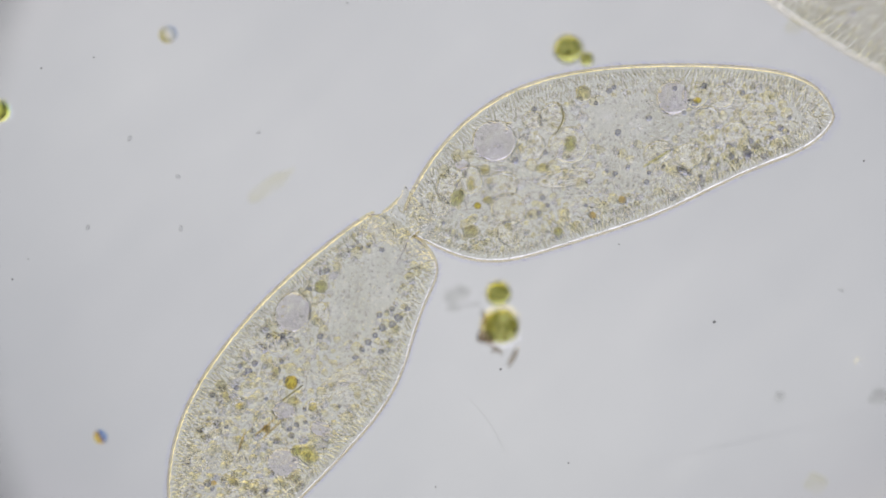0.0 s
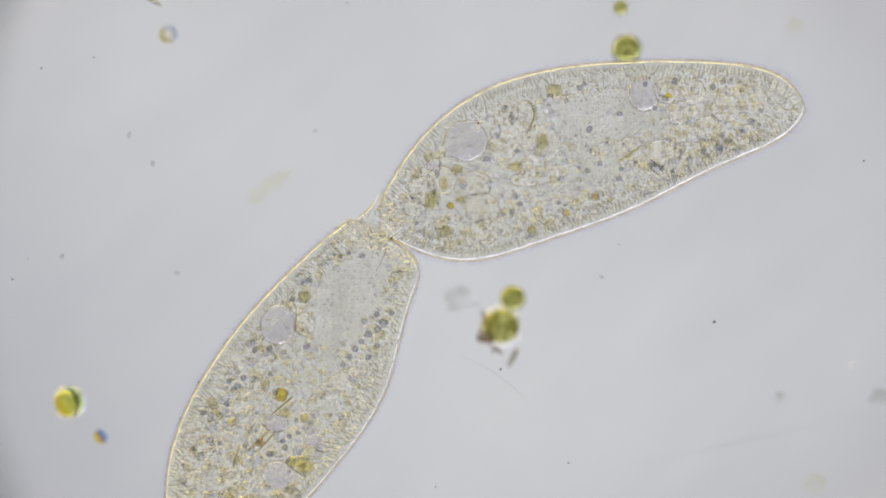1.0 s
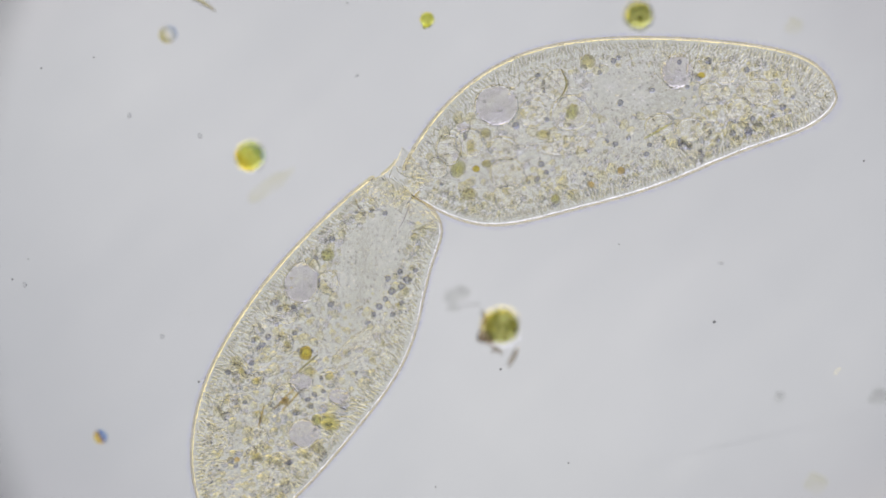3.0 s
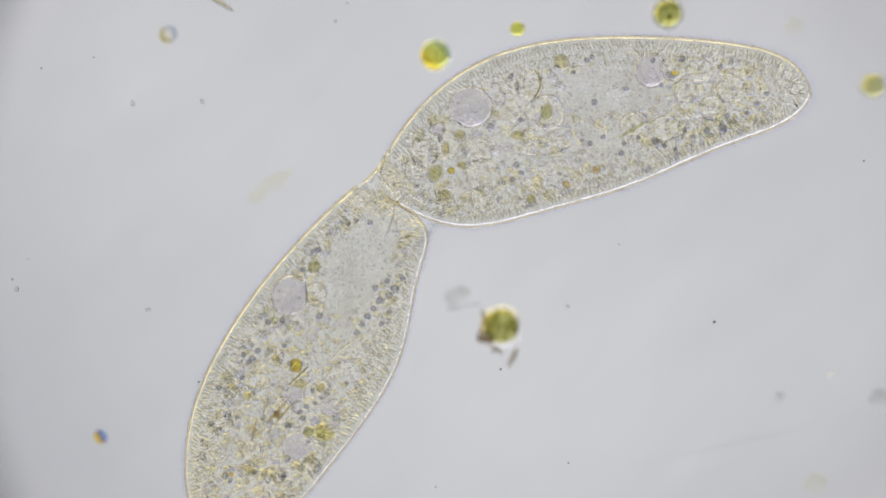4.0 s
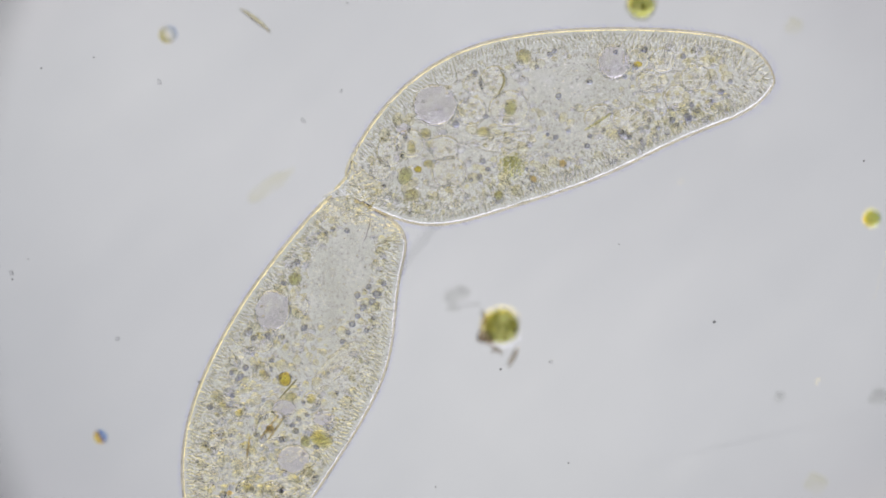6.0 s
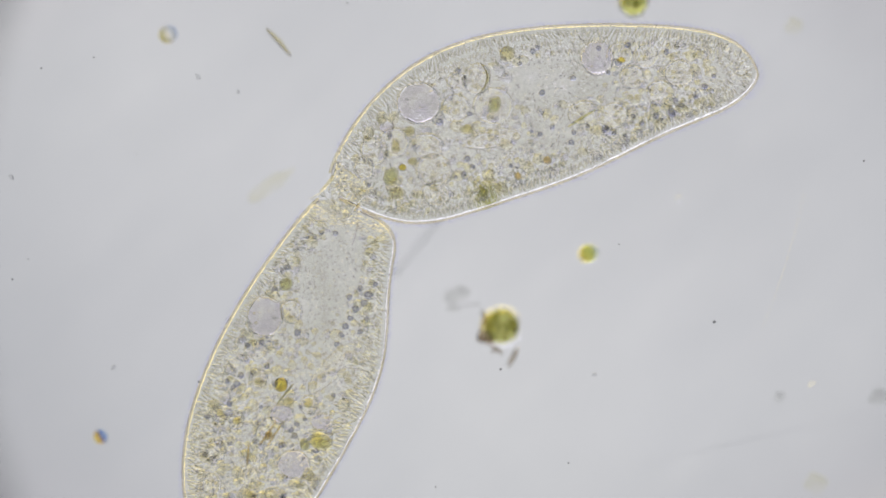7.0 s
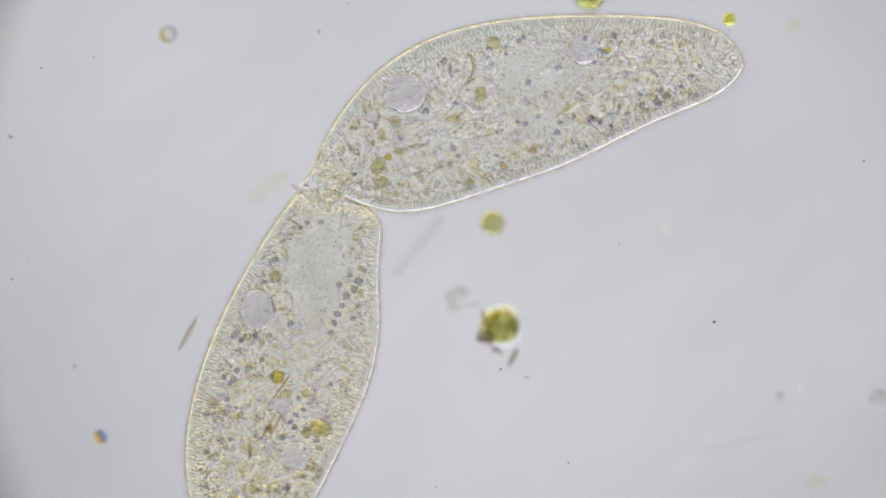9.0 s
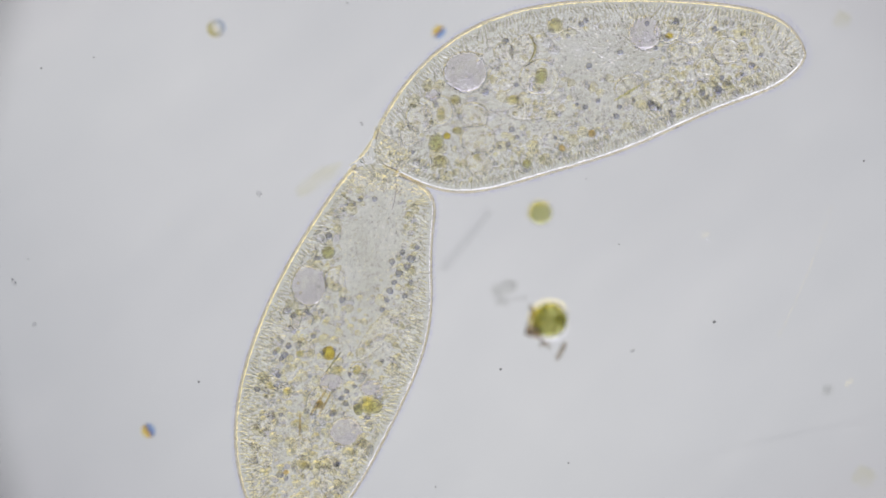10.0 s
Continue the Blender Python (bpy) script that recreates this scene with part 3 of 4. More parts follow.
    skin.matrix_parent_inverse = Matrix.LocRotScale(bubble.location, bubble.rotation_euler, bubble.scale).inverted()
    return skin


def contents(bubble, rng, rx, ry, n):
    """Half-digested bits floating in a vacuole."""
    for i in range(n):
        a, d, r = rng.uniform(0, math.tau), 0.8 * math.sqrt(rng.random()), rng.uniform(1.6, 3.8)
        ob = new("food_bit", shared("food_bit", rng.choice((M_BIT, M_BIT_DIM, M_BIT_DIM)), 2, 0.2, 1.5, i % 2))
        ob.parent = bubble
        flat = bubble.scale.z / UNIT
        ob.location = (d * math.cos(a), d * math.sin(a), 0.9 * math.sqrt(1 - d * d))
        ob.rotation_euler = (0, 0, 0)
        ob.scale = (r / rx, r * rng.uniform(0.7, 1.0) / ry, r / flat)


def bright_facets(o, bubble, rng, rx, ry):
    """Steep pale facets added to brighten a food vacuole's grainy inside."""
    bm = bmesh.new()
    rz, (cx, cy, cz) = bubble.scale.z, bubble.location
    turn = bubble.rotation_euler.z
    taken = set()
    for _ in range(int(rx * ry * 0.9)):
        a, d = rng.uniform(0, math.tau), 0.9 * math.sqrt(rng.random())
        x, y = rx * UNIT * d * math.cos(a), ry * UNIT * d * math.sin(a)
        x, y = x * math.cos(turn) - y * math.sin(turn), x * math.sin(turn) + y * math.cos(turn)
        spot = (round(x / (3.0 * UNIT)), round(y / (3.0 * UNIT)))
        if spot in taken:
            continue
        taken.add(spot)
        z = max(cz + rz * math.sqrt(1 - d * d), RIM + o.top((cx + x, cy + y))) + 0.0005
        r = rng.choice((1.4, 1.6, 1.8)) * UNIT
        c = Vector((cx + x, cy + y, z))
        foot = [bm.verts.new(c + Vector((r * math.cos(a + k * math.tau / 5), r * math.sin(a + k * math.tau / 5), 0))) for k in range(5)]
        peak = bm.verts.new(c + Vector((rng.uniform(-0.3, 0.3) * r, rng.uniform(-0.3, 0.3) * r, rng.uniform(2.1, 2.7) * r)))
        for k in range(5):
            bm.faces.new((foot[k], foot[(k + 1) % 5], peak))
        bm.faces.new(foot)
    ob = tagged(part("bright_facets", bm, M_FACETS, bubble, "pale steep facets that brighten the bubble", False), kind="stuff")
    ob.matrix_parent_inverse = Matrix.LocRotScale(bubble.location, bubble.rotation_euler, bubble.scale).inverted()


def needle(o, root, home, a, b, r, mat, label, bow=0.0, name="crystal_needle"):
    bm = bmesh.new()
    pts = []
    for k in range(9):
        f = k / 8
        x, y = a[0] + (b[0] - a[0]) * f + bow * 4 * f * (1 - f), a[1] + (b[1] - a[1]) * f
        px, py = (x - home[0]) * UNIT, (home[1] - y) * UNIT
        pts.append(Vector((px, py, RIM - 0.001 + o.top((px, py)))))
    tube(bm, pts, r * UNIT, 6, 0.5)
    return part(name, bm, mat, root, label)


def cell_motion(root, home, rows, deep=0.0):
    """Rows of seconds, chart place of the cell's home point, and its turn clockwise."""
    moving(root, [(t, Matrix.Translation(chart(x, y, FOCUS) - Vector((0, 0, FOCUS + deep))) @ pose(0, 0, 0, 0, 0, -a)) for t, x, y, a in rows])


HOME_A = (1000, 230)
SHAPE_A = Outline((-0.6, -0.2), (0.64, 0.148),
                  (0.1, 0.5, (0.122, 1.7582, -3.8173, 8.9142, -23.5673, 38.7813, -32.1738, 10.6138)),
                  (0.5, 0.5, (0.0527, 5.2788, -29.9105, 70.1148, -58.9385, -31.1115, 79.029, -34.2793)), 0.03, 0.012)
HOME_B = (520, 600)
SHAPE_B = Outline((0.1917, 0.41), (-0.1867, -0.6617),
                  (0.5, 0.5, (1.1448, -8.3377, 42.942, -109.3453, 143.5899, -93.8443, 24.0735)),
                  (0.05, 0.5, (0.0772, 0.6737, -1.2073, 7.323, -23.358, 39.2898, -33.1004, 10.9289)), 0.03, 0.015)
HOME_C = (0, 0)
SHAPE_C = Outline((0.72, 0.0), (-0.72, 0.0), (0.45, 0.55, (0.54, -0.1)), (0.45, 0.55, (0.54, -0.05)), 0.03)

# centre x, y, half-length, half-width, turn
A_LILAC = [(787, 187, 37, 35, 0), (1103, 112, 27, 30, 0), (730, 228, 12, 10, 0)]
A_PALE = [(852, 198, 24, 24, 0), (1165, 147, 20, 18, 0), (918, 195, 33, 31, 0), (1143, 108, 21, 21, 0), (1190, 110, 20, 20, 0), (1213, 175, 22, 20, 0),
          (812, 306, 29, 27, 0), (855, 150, 16, 15, 0), (803, 262, 25, 20, 10), (708, 268, 22, 26, 0), (742, 256, 24, 24, 0),
          (1247, 142, 25, 22, 0), (1130, 214, 26, 20, -15), (1075, 208, 24, 18, -30), (915, 252, 52, 15, -8), (815, 348, 24, 20, 0),
          (690, 300, 16, 18, 0), (890, 146, 22, 26, 20)]
B_LILAC = [(490, 542, 30, 36, 10), (520, 806, 28, 25, 0), (575, 735, 18, 14, 0), (505, 715, 20, 16, 0)]
B_PALE = [(537, 536, 17, 19, 0), (470, 650, 15, 15, 0), (398, 705, 14, 15, 0), (425, 720, 12, 14, 0), (438, 820, 18, 17, 0),
          (436, 854, 16, 15, 0), (556, 703, 15, 15, 0), (482, 745, 26, 22, -35), (600, 642, 56, 17, -42), (470, 600, 18, 16, 0),
          (385, 770, 16, 16, 0), (372, 830, 15, 18, 0), (480, 860, 18, 15, 0), (545, 840, 16, 14, 0)]
A_DARK = [(857, 131, 6), (877, 207, 5), (823, 220, 7), (967, 120, 5), (1005, 172, 7), (1157, 90, 7), (1225, 103, 6), (1115, 236, 7),
          (1055, 260, 6), (1022, 232, 5), (1060, 243, 5), (1205, 215, 7), (1232, 209, 8), (1250, 198, 6), (1213, 223, 5), (1308, 147, 5),
          (1291, 165, 6), (1060, 147, 6), (990, 98, 6), (998, 92, 5), (1131, 245, 5), (1140, 122, 7), (865, 313, 6), (871, 286, 6)]
A_DARK_MORE = [(697, 330, 4), (735, 243, 5), (1106, 95, 5), (1165, 215, 5), (985, 240, 4), (1000, 245, 5), (1180, 228, 5),
               (1150, 250, 4), (880, 300, 5), (850, 318, 4), (948, 300, 4), (1275, 182, 5), (1240, 188, 5), (1122, 138, 5), (1085, 232, 4)]
B_DARK = [(498, 662, 6), (511, 495, 6), (536, 458, 6), (641, 519, 6), (655, 582, 6), (675, 518, 9), (666, 531, 7), (650, 541, 7), (661, 505, 6),
          (630, 570, 7), (545, 574, 7), (455, 590, 6), (375, 710, 6), (431, 656, 7), (415, 650, 6), (440, 641, 6), (531, 735, 6),
          (546, 728, 5), (526, 756, 6), (395, 865, 7), (561, 785, 6), (486, 630, 5), (415, 690, 5), (404, 872, 6), (600, 402, 5)]
B_DARK_MORE = [(625, 405, 5), (575, 408, 4), (588, 410, 4), (640, 556, 6), (622, 584, 6), (612, 600, 6), (425, 662, 5), (455, 760, 5), (500, 770, 5),
               (365, 775, 5), (410, 760, 5), (470, 700, 4), (600, 690, 4), (585, 655, 4), (350, 805, 4), (520, 745, 5), (668, 560, 5), (688, 500, 5),
               (480, 585, 5), (540, 705, 5)]
A_COLOUR = [("yellow", 945, 103, 14, 14, 0), ("olive", 733, 310, 13, 17, 20), ("gold", 757, 300, 7, 6, 0), ("yellow", 770, 237, 10, 10, 0),
            ("yellow", 872, 235, 14, 9, 0), ("brown", 960, 318, 8, 6, 50), ("brown", 1012, 291, 8, 7, 0), ("olive", 899, 346, 8, 9, 0),
            ("yellow", 775, 290, 9, 7, 0), ("olive", 921, 192, 11, 16, 15), ("yellow", 745, 345, 15, 12, 0), ("gold", 1146, 116, 8, 5, 0),
            ("yellow", 745, 262, 8, 14, 0)]
B_COLOUR = [("gold", 509, 664, 12, 13, 0), ("yellow", 518, 695, 11, 9, 0), ("lemon", 570, 774, 22, 15, 20), ("olive", 542, 776, 9, 11, 0),
            ("olive", 531, 488, 12, 12, 0), ("yellow", 398, 706, 7, 7, 0), ("yellow", 470, 652, 7, 7, 0), ("brown", 480, 752, 9, 6, -45),
            ("yellow", 437, 853, 8, 8, 0), ("brown", 405, 862, 6, 5, 0), ("yellow", 425, 722, 7, 7, 0), ("yellow", 555, 700, 8, 8, 0)]
made_of = {}
TINTS = {"yellow": M_YELLOW, "olive": M_OLIVE, "gold": M_GOLD, "brown": M_BROWN, "lemon": M_LEMON}


def clear_of(p, ellipse):
    """Under 1 inside the smooth patch round the nucleus."""
    cx, cy, rx, ry, a = ellipse
    x, y = p.x - cx, p.y - cy
    ca, sa = math.cos(radians(a)), math.sin(radians(a))
    return math.hypot((x * ca + y * sa) / rx, (y * ca - x * sa) / ry)


def cell(label, o, home, seed, lilac, pale, dark, coloured, rods, hairs, fine, tuft, nucleus, clutter, jelly=None):
    rng = random.Random(seed)
    root = thing("paramecium", label, "single-celled animal", "slipper-shaped cells")
    body = part("body", body_mesh(o), jelly or M_CYTO, root, "clear yellowish-grey jelly with a smooth skin")
    body.data.materials.append(jelly or M_ECTO)
    part("pellicle", pellicle_mesh(o, 2.6 * UNIT, 1.9 * UNIT), M_PELLICLE, root, "thin stiff clear skin, bright at its edge")
    part("fine_dark_line", pellicle_mesh(o, 0.9 * UNIT, -1.4 * UNIT), M_DARK_LINE, root, "thin violet-grey cord that paints the rim's dark fringe")
    for x, y, rx, ry, a in lilac:
        bubble = piece("vacuole", M_LILAC, o, root, home, x, y, rx, ry, a, 0.15, "clear lilac bubble", 1, 0.05, 1.3, 0.5)
        membrane(o, bubble, home, x, y, rx, ry, a)
        contents(bubble, rng, rx, ry, 3)
    for i, (x, y, rx, ry, a) in enumerate(pale):
        bubble = piece("food_vacuole", M_PALE, o, root, home, x, y, rx, ry, a, 0.15, "pale grainy bubble", 2 + i % 3, 0.10, 2.0, 0.4)
        membrane(o, bubble, home, x, y, rx, ry, a, 2.3 if max(rx, ry) < 40 else 1.1)
        bright_facets(o, bubble, rng, rx, ry)
        contents(bubble, rng, rx, ry, 4 + int(rx * ry / 60))
    for i, (x, y, r) in enumerate(dark):
        piece("granule", M_DARK, o, root, home, x, y, r, r * rng.uniform(0.8, 1.1), rng.uniform(0, 180), 0.25, "", i % 3, 0.12, 1.2, 1.0)
    for i, (tint, x, y, rx, ry, a) in enumerate(coloured):
        made_of[(x, y)] = piece("inclusion", TINTS[tint], o, root, home, x, y, rx, ry, a, 0.15, tint + " grain", 5 + i % 3, 0.22, 1.8, 0.7)
        if rx > 8:
            contents(made_of[(x, y)], rng, rx, ry, 5)
    clear = [((x - home[0]) * UNIT, (home[1] - y) * UNIT, rx * UNIT, ry * UNIT, -a) for x, y, rx, ry, a in lilac]
    widest = max(o.half(k / 50, 0) + o.half(k / 50, 1) for k in range(50))
    made = 0
    while made < clutter:
        u, v = rng.uniform(0.09, 0.89), rng.uniform(-0.75, 0.75)
        p = o.at(u, v)
        if rng.random() * widest > o.half(u, 0) + o.half(u, 1) or clear_of(p, nucleus) < 1.0 or any(clear_of(p, c) < 1.1 for c in clear) or noise.noise(Vector((p.x * 5, p.y * 5, seed))) < rng.uniform(-0.6, 0.4):
            continue
        made += 1
        r = rng.choice((3, 3.5, 4, 4.5, 5, 6, 7.5, 9))
        piece("granule", rng.choice((M_STRAW, M_STRAW, M_SLATE)), o, root, home, home[0] + p.x / UNIT, home[1] - p.y / UNIT, r, r * rng.uniform(0.7, 1.0), rng.uniform(0, 180), rng.uniform(0.1, 0.4), "", made % 3, 0.18, 1.5, 0.9)
    add_rods(o, root, rng, rods, clear)
    add_cilia(o, root, rng, hairs, tuft)
    bubbles = clear + [((x - home[0]) * UNIT, (home[1] - y) * UNIT, rx * UNIT, ry * UNIT, -a) for x, y, rx, ry, a in pale if ry > 16]
    add_blobs(o, root, rng, int(0.8 * clutter), nucleus, bubbles)
    add_fine(o, root, rng, fine, nucleus, bubbles)
    root.scale = (1.002, 1.002, 1.0)
    return root


cell_a = cell("clear slipper-shaped cell full of bubbles, joined end to end", SHAPE_A, HOME_A, 11, A_LILAC, A_PALE, A_DARK + A_DARK_MORE, A_COLOUR, 500, 4200, 7000, SHAPE_A.e, (0.06, 0.14, 0.16, 0.075, 12), 220)
for x, y, r in ((814, 158, 6), (809, 168, 4.5), (1160, 128, 3.5)):
    drop = new("oil_drop", spark_mesh(M_SPARK))
    drop.parent = cell_a
    px, py = (x - HOME_A[0]) * UNIT, (HOME_A[1] - y) * UNIT
    drop.location = (px, py, RIM + SHAPE_A.top((px, py)) + 1.06 * r * UNIT)
    drop.scale = (r * UNIT, r * UNIT, r * UNIT)
    tagged(drop, "bright white refractile drop")
needle(SHAPE_A, cell_a, HOME_A, (1050, 233), (1098, 203), 2.4, M_GREENISH, "yellow-green crystal needle")
needle(SHAPE_A, cell_a, HOME_A, (898, 118), (899, 166), 2.4, M_NEEDLE, "dark curved shell", 11)
cell_b = cell("clear slipper-shaped cell with yellow grains, joined end to end", SHAPE_B, HOME_B, 12, B_LILAC, B_PALE, B_DARK + B_DARK_MORE, B_COLOUR, 490, 4200, 6200, SHAPE_B.e, (0.15, 0.2, 0.16, 0.08, 62), 250)
needle(SHAPE_B, cell_b, HOME_B, (499, 697), (531, 664), 1.8, M_NEEDLE, "dark thin needle")
needle(SHAPE_B, cell_b, HOME_B, (476, 770), (503, 735), 2.0, M_CRYSTAL, "brown crystal needle")
needle(SHAPE_B, cell_b, HOME_B, (462, 768), (496, 727), 2.4, M_CRYSTAL, "brown crystal needle")
needle(SHAPE_B, cell_b, HOME_B, (438, 802), (444, 764), 2.2, M_CRYSTAL, "brown crystal needle")
needle(SHAPE_B, cell_b, HOME_B, (667, 370), (652, 430), 0.8, M_DARK_LINE, "thin grey fold in the skin", 4, "fold")
cell_c = cell("passing slipper-shaped cell, blurred as it swims by", SHAPE_C, HOME_C, 13, [(-120, 20, 26, 26, 0)], [(90, -10, 24, 22, 0), (-30, 25, 22, 20, 0)],
              [(-200, 10, 7), (40, 40, 7), (150, -20, 8), (0, -30, 7)], [("yellow", -70, -30, 14, 12, 0), ("olive", 180, 30, 13, 10, 0)], 300, 300, 900, SHAPE_C.s, (0.0, 0.0, 0.15, 0.08, 0), 60, M_DENSE)



def stir(x, y, rows):
    """Let an inclusion drift inside its cell: seconds and its shift in plan units."""
    ob = made_of[(x, y)]
    at, turn = ob.location.copy(), ob.rotation_euler.z
    moving(ob, [(t, Matrix.Translation(at + Vector((dx * UNIT, -dy * UNIT, 0))) @ Matrix.Rotation(turn, 4, "Z")) for t, dx, dy in rows])


stir(733, 310, [(0, -12, -25), (1, -10, -21), (2, -8, -17), (2.5, -9, -12), (4, -4, -4), (5.5, 0, 0), (7.5, 5, 7), (8.5, 9, 9), (9, 6, 4), (10, 5, 2)])
stir(470, 652, [(0, 8, -4), (2.5, 6, -2), (4, 2, 0), (5.5, 0, 0), (7.5, -2, 4), (8.5, -4, 4), (10, -11, 6)])
stir(570, 774, [(0, -10, 10), (4, -7, 7), (4.5, -3, 4), (5.5, 0, 0), (7.5, 0, -6), (8.5, -1, -9), (10, 0, -8)])
stir(542, 776, [(0, -4, 5), (2.5, -3, 4), (4, -5, 4), (5.5, 0, 0), (7.5, 0, -5), (8.5, 1, -8), (10, 5, -7)])

PATH_A = [
    (0.0, 1088.3, 293.0, -0.3), (0.5, 1063.1, 291.3, -0.6), (1.0, 1038.9, 287.8, -1.5), (1.5, 1016.0, 283.3, -2.2), (2.0, 995.1, 279.7, -2.9),
    (2.1, 1030.0, 268.0, 0.5), (2.2, 1092.1, 254.9, 3.5), (2.3, 1098.0, 247.0, 3.4), (2.5, 1099.1, 242.2, 3.15), (4.0, 1044.6, 239.7, 1.8), (4.5, 1028.0, 237.9, 1.1),
    (5.0, 1014.3, 233.4, 0.5), (5.5, 1000.0, 230.0, 0.0), (6.0, 983.3, 228.9, -0.25), (7.5, 941.3, 220.5, -1.15), (8.0, 926.8, 220.0, -1.35),
    (8.5, 918.5, 218.3, -1.45), (8.8, 922.0, 213.0, -1.2), (9.0, 930.2, 205.1, -0.75), (9.2, 945.0, 199.0, -0.4), (9.3, 968.0, 195.0, -0.2), (9.5, 1017.1, 187.1, 0.2), (10.0, 1035.9, 175.4, 1.05)]
PATH_B = [
    (0.0, 537.9, 616.0, 10.1), (0.5, 526.0, 626.4, 8.0), (1.0, 515.6, 635.9, 6.1), (1.5, 504.2, 643.8, 4.0), (2.0, 495.6, 649.5, 2.4),
    (2.1, 522.0, 612.0, 5.0), (2.2, 562.2, 569.7, 7.6), (2.3, 565.0, 563.0, 7.0), (2.5, 564.5, 557.8, 6.3), (4.0, 538.9, 583.7, 3.2), (4.5, 532.2, 591.7, 2.3),
    (5.0, 525.7, 595.7, 1.1), (5.5, 520.0, 600.0, 0.0), (6.0, 514.1, 606.7, -1.5), (7.5, 498.5, 620.4, -5.7), (8.0, 492.3, 625.2, -6.9),
    (8.5, 488.8, 627.2, -8.1), (8.8, 489.0, 617.0, -8.4), (9.0, 493.2, 602.2, -8.5), (9.2, 506.0, 591.0, -8.3), (9.3, 528.0, 585.0, -8.2), (9.5, 574.1, 576.4, -8.0), (10.0, 584.8, 560.0, -7.7)]
cell_motion(cell_a, HOME_A, PATH_A)
cell_motion(cell_b, HOME_B, PATH_B)


def isthmus(root, long=42, wide=30):
    """The bridge of jelly between the two cells: waisted, low at its ends, with skin along both flanks."""
    def half(f, v):
        return (wide + 5 + 13 * f * f if v > 0 else wide - 2 + 8 * f * f) * UNIT

    def place(f, v):
        return Vector((f * long * UNIT, v * half(f, v), 0))

    nu, nv = 40, 24
    bm = bmesh.new()
    top, low = [], []
    for i in range(nu + 1):
        f = 2 * i / nu - 1
        for j in range(nv + 1):
            v = math.sin(math.pi / 2 * (2 * j / nv - 1))
            rim = min(1.0, (1 - abs(v)) * half(f, v) / (4 * UNIT))
            p = place(f, v)
            h = 0.016 * (1 - f * f) ** 1.5 * math.sqrt(1 - (1 - rim) ** 4)
            top.append(bm.verts.new((p.x, p.y, RIM + 0.001 + h)))
            low.append(bm.verts.new((p.x, p.y, RIM - 0.002 - 0.3 * h)))
    w = nv + 1
    for i in range(nu):
        for j in range(nv):
            a, b, c, d = i * w + j, (i + 1) * w + j, (i + 1) * w + j + 1, i * w + j + 1
            bm.faces.new((top[a], top[b], top[c], top[d]))
            bm.faces.new((low[d], low[c], low[b], low[a]))
    border = [i * w for i in range(nu + 1)] + [nu * w + j for j in range(1, w)] + [i * w + nv for i in range(nu - 1, -1, -1)] + list(range(nv - 1, 0, -1))
    for a, b in zip(border, border[1:] + border[:1]):
        bm.faces.new((top[a], top[b], low[b], low[a]))
    neck = part("neck", bm, M_NECK, root, "narrow bridge of clear jelly between the two cells")
    rng = random.Random(31)
    for side, reach in ((1, 0.45), (-1, 0.25)):
        bm, dark_line = bmesh.new(), bmesh.new()
        line = [place(reach * (2 * k / 20 - 1), side) + Vector((0, 0, RIM)) for k in range(21)]
        out = Vector((0, side, 0))
        tube(bm, [q + out * (1.9 * UNIT) for q in line], 2.6 * UNIT, 8, 0.5)
        tube(dark_line, [q - out * (1.4 * UNIT) for q in line], 0.9 * UNIT, 8, 0.5)
        part("pellicle", bm, M_PELLICLE, neck)
        part("fine_dark_line", dark_line, M_DARK_LINE, neck)
    kinds = (bmesh.new(), bmesh.new())
    for k in range(46):
        f, v = rng.uniform(-0.75, 0.75), rng.uniform(-0.85, 0.85)
        p, turn = place(f, v), math.pi / 2 + rng.gauss(0.5 * f, 0.4)
        r = rng.uniform(1.2, 1.9) * UNIT
        ridge(kinds[k % 2], p, Vector((math.cos(turn), math.sin(turn))), rng.uniform(8, 18) * UNIT, r, RIM + 0.0185, 0.26 * r * rng.choice((-1, 1)), rng.uniform(0.75, 1.2) * r)
    tagged(part("trichocysts", kinds[0], M_ROD, neck, "fine bright rods packed under the skin", False), kind="stuff")
    tagged(part("trichocysts", kinds[1], M_ROD_GAP, neck, "fine dim olive rods painting the dark gaps under the skin", False), kind="stuff")
    rows = []
    for (t, xa, ya, a), (_, xb, yb, b) in zip(PATH_A, PATH_B):
        spots = []
        for x, y, turn, dx, dy in ((xa, ya, a, 647 - HOME_A[0], 344 - HOME_A[1]), (xb, yb, b, 647 - HOME_B[0], 344 - HOME_B[1])):
            cs, sn = math.cos(radians(turn)), math.sin(radians(turn))
            spots.append((x + dx * cs - dy * sn, y + dx * sn + dy * cs))
        x, y = (0.3 * p + 0.7 * q for p, q in zip(*spots))
        down = Matrix.Translation((0, 0, -FOCUS))
        cell_now = down @ Matrix.Translation(chart(xb, yb, FOCUS)) @ pose(0, 0, 0, 0, 0, -b)
        neck_now = down @ Matrix.Translation(chart(x, y, FOCUS)) @ pose(0, 0, 0, 0, 0, 49 - 0.25 * a - 0.75 * b)
        rows.append((t, cell_now.inverted() @ neck_now))
    moving(neck, rows)


isthmus(cell_b)
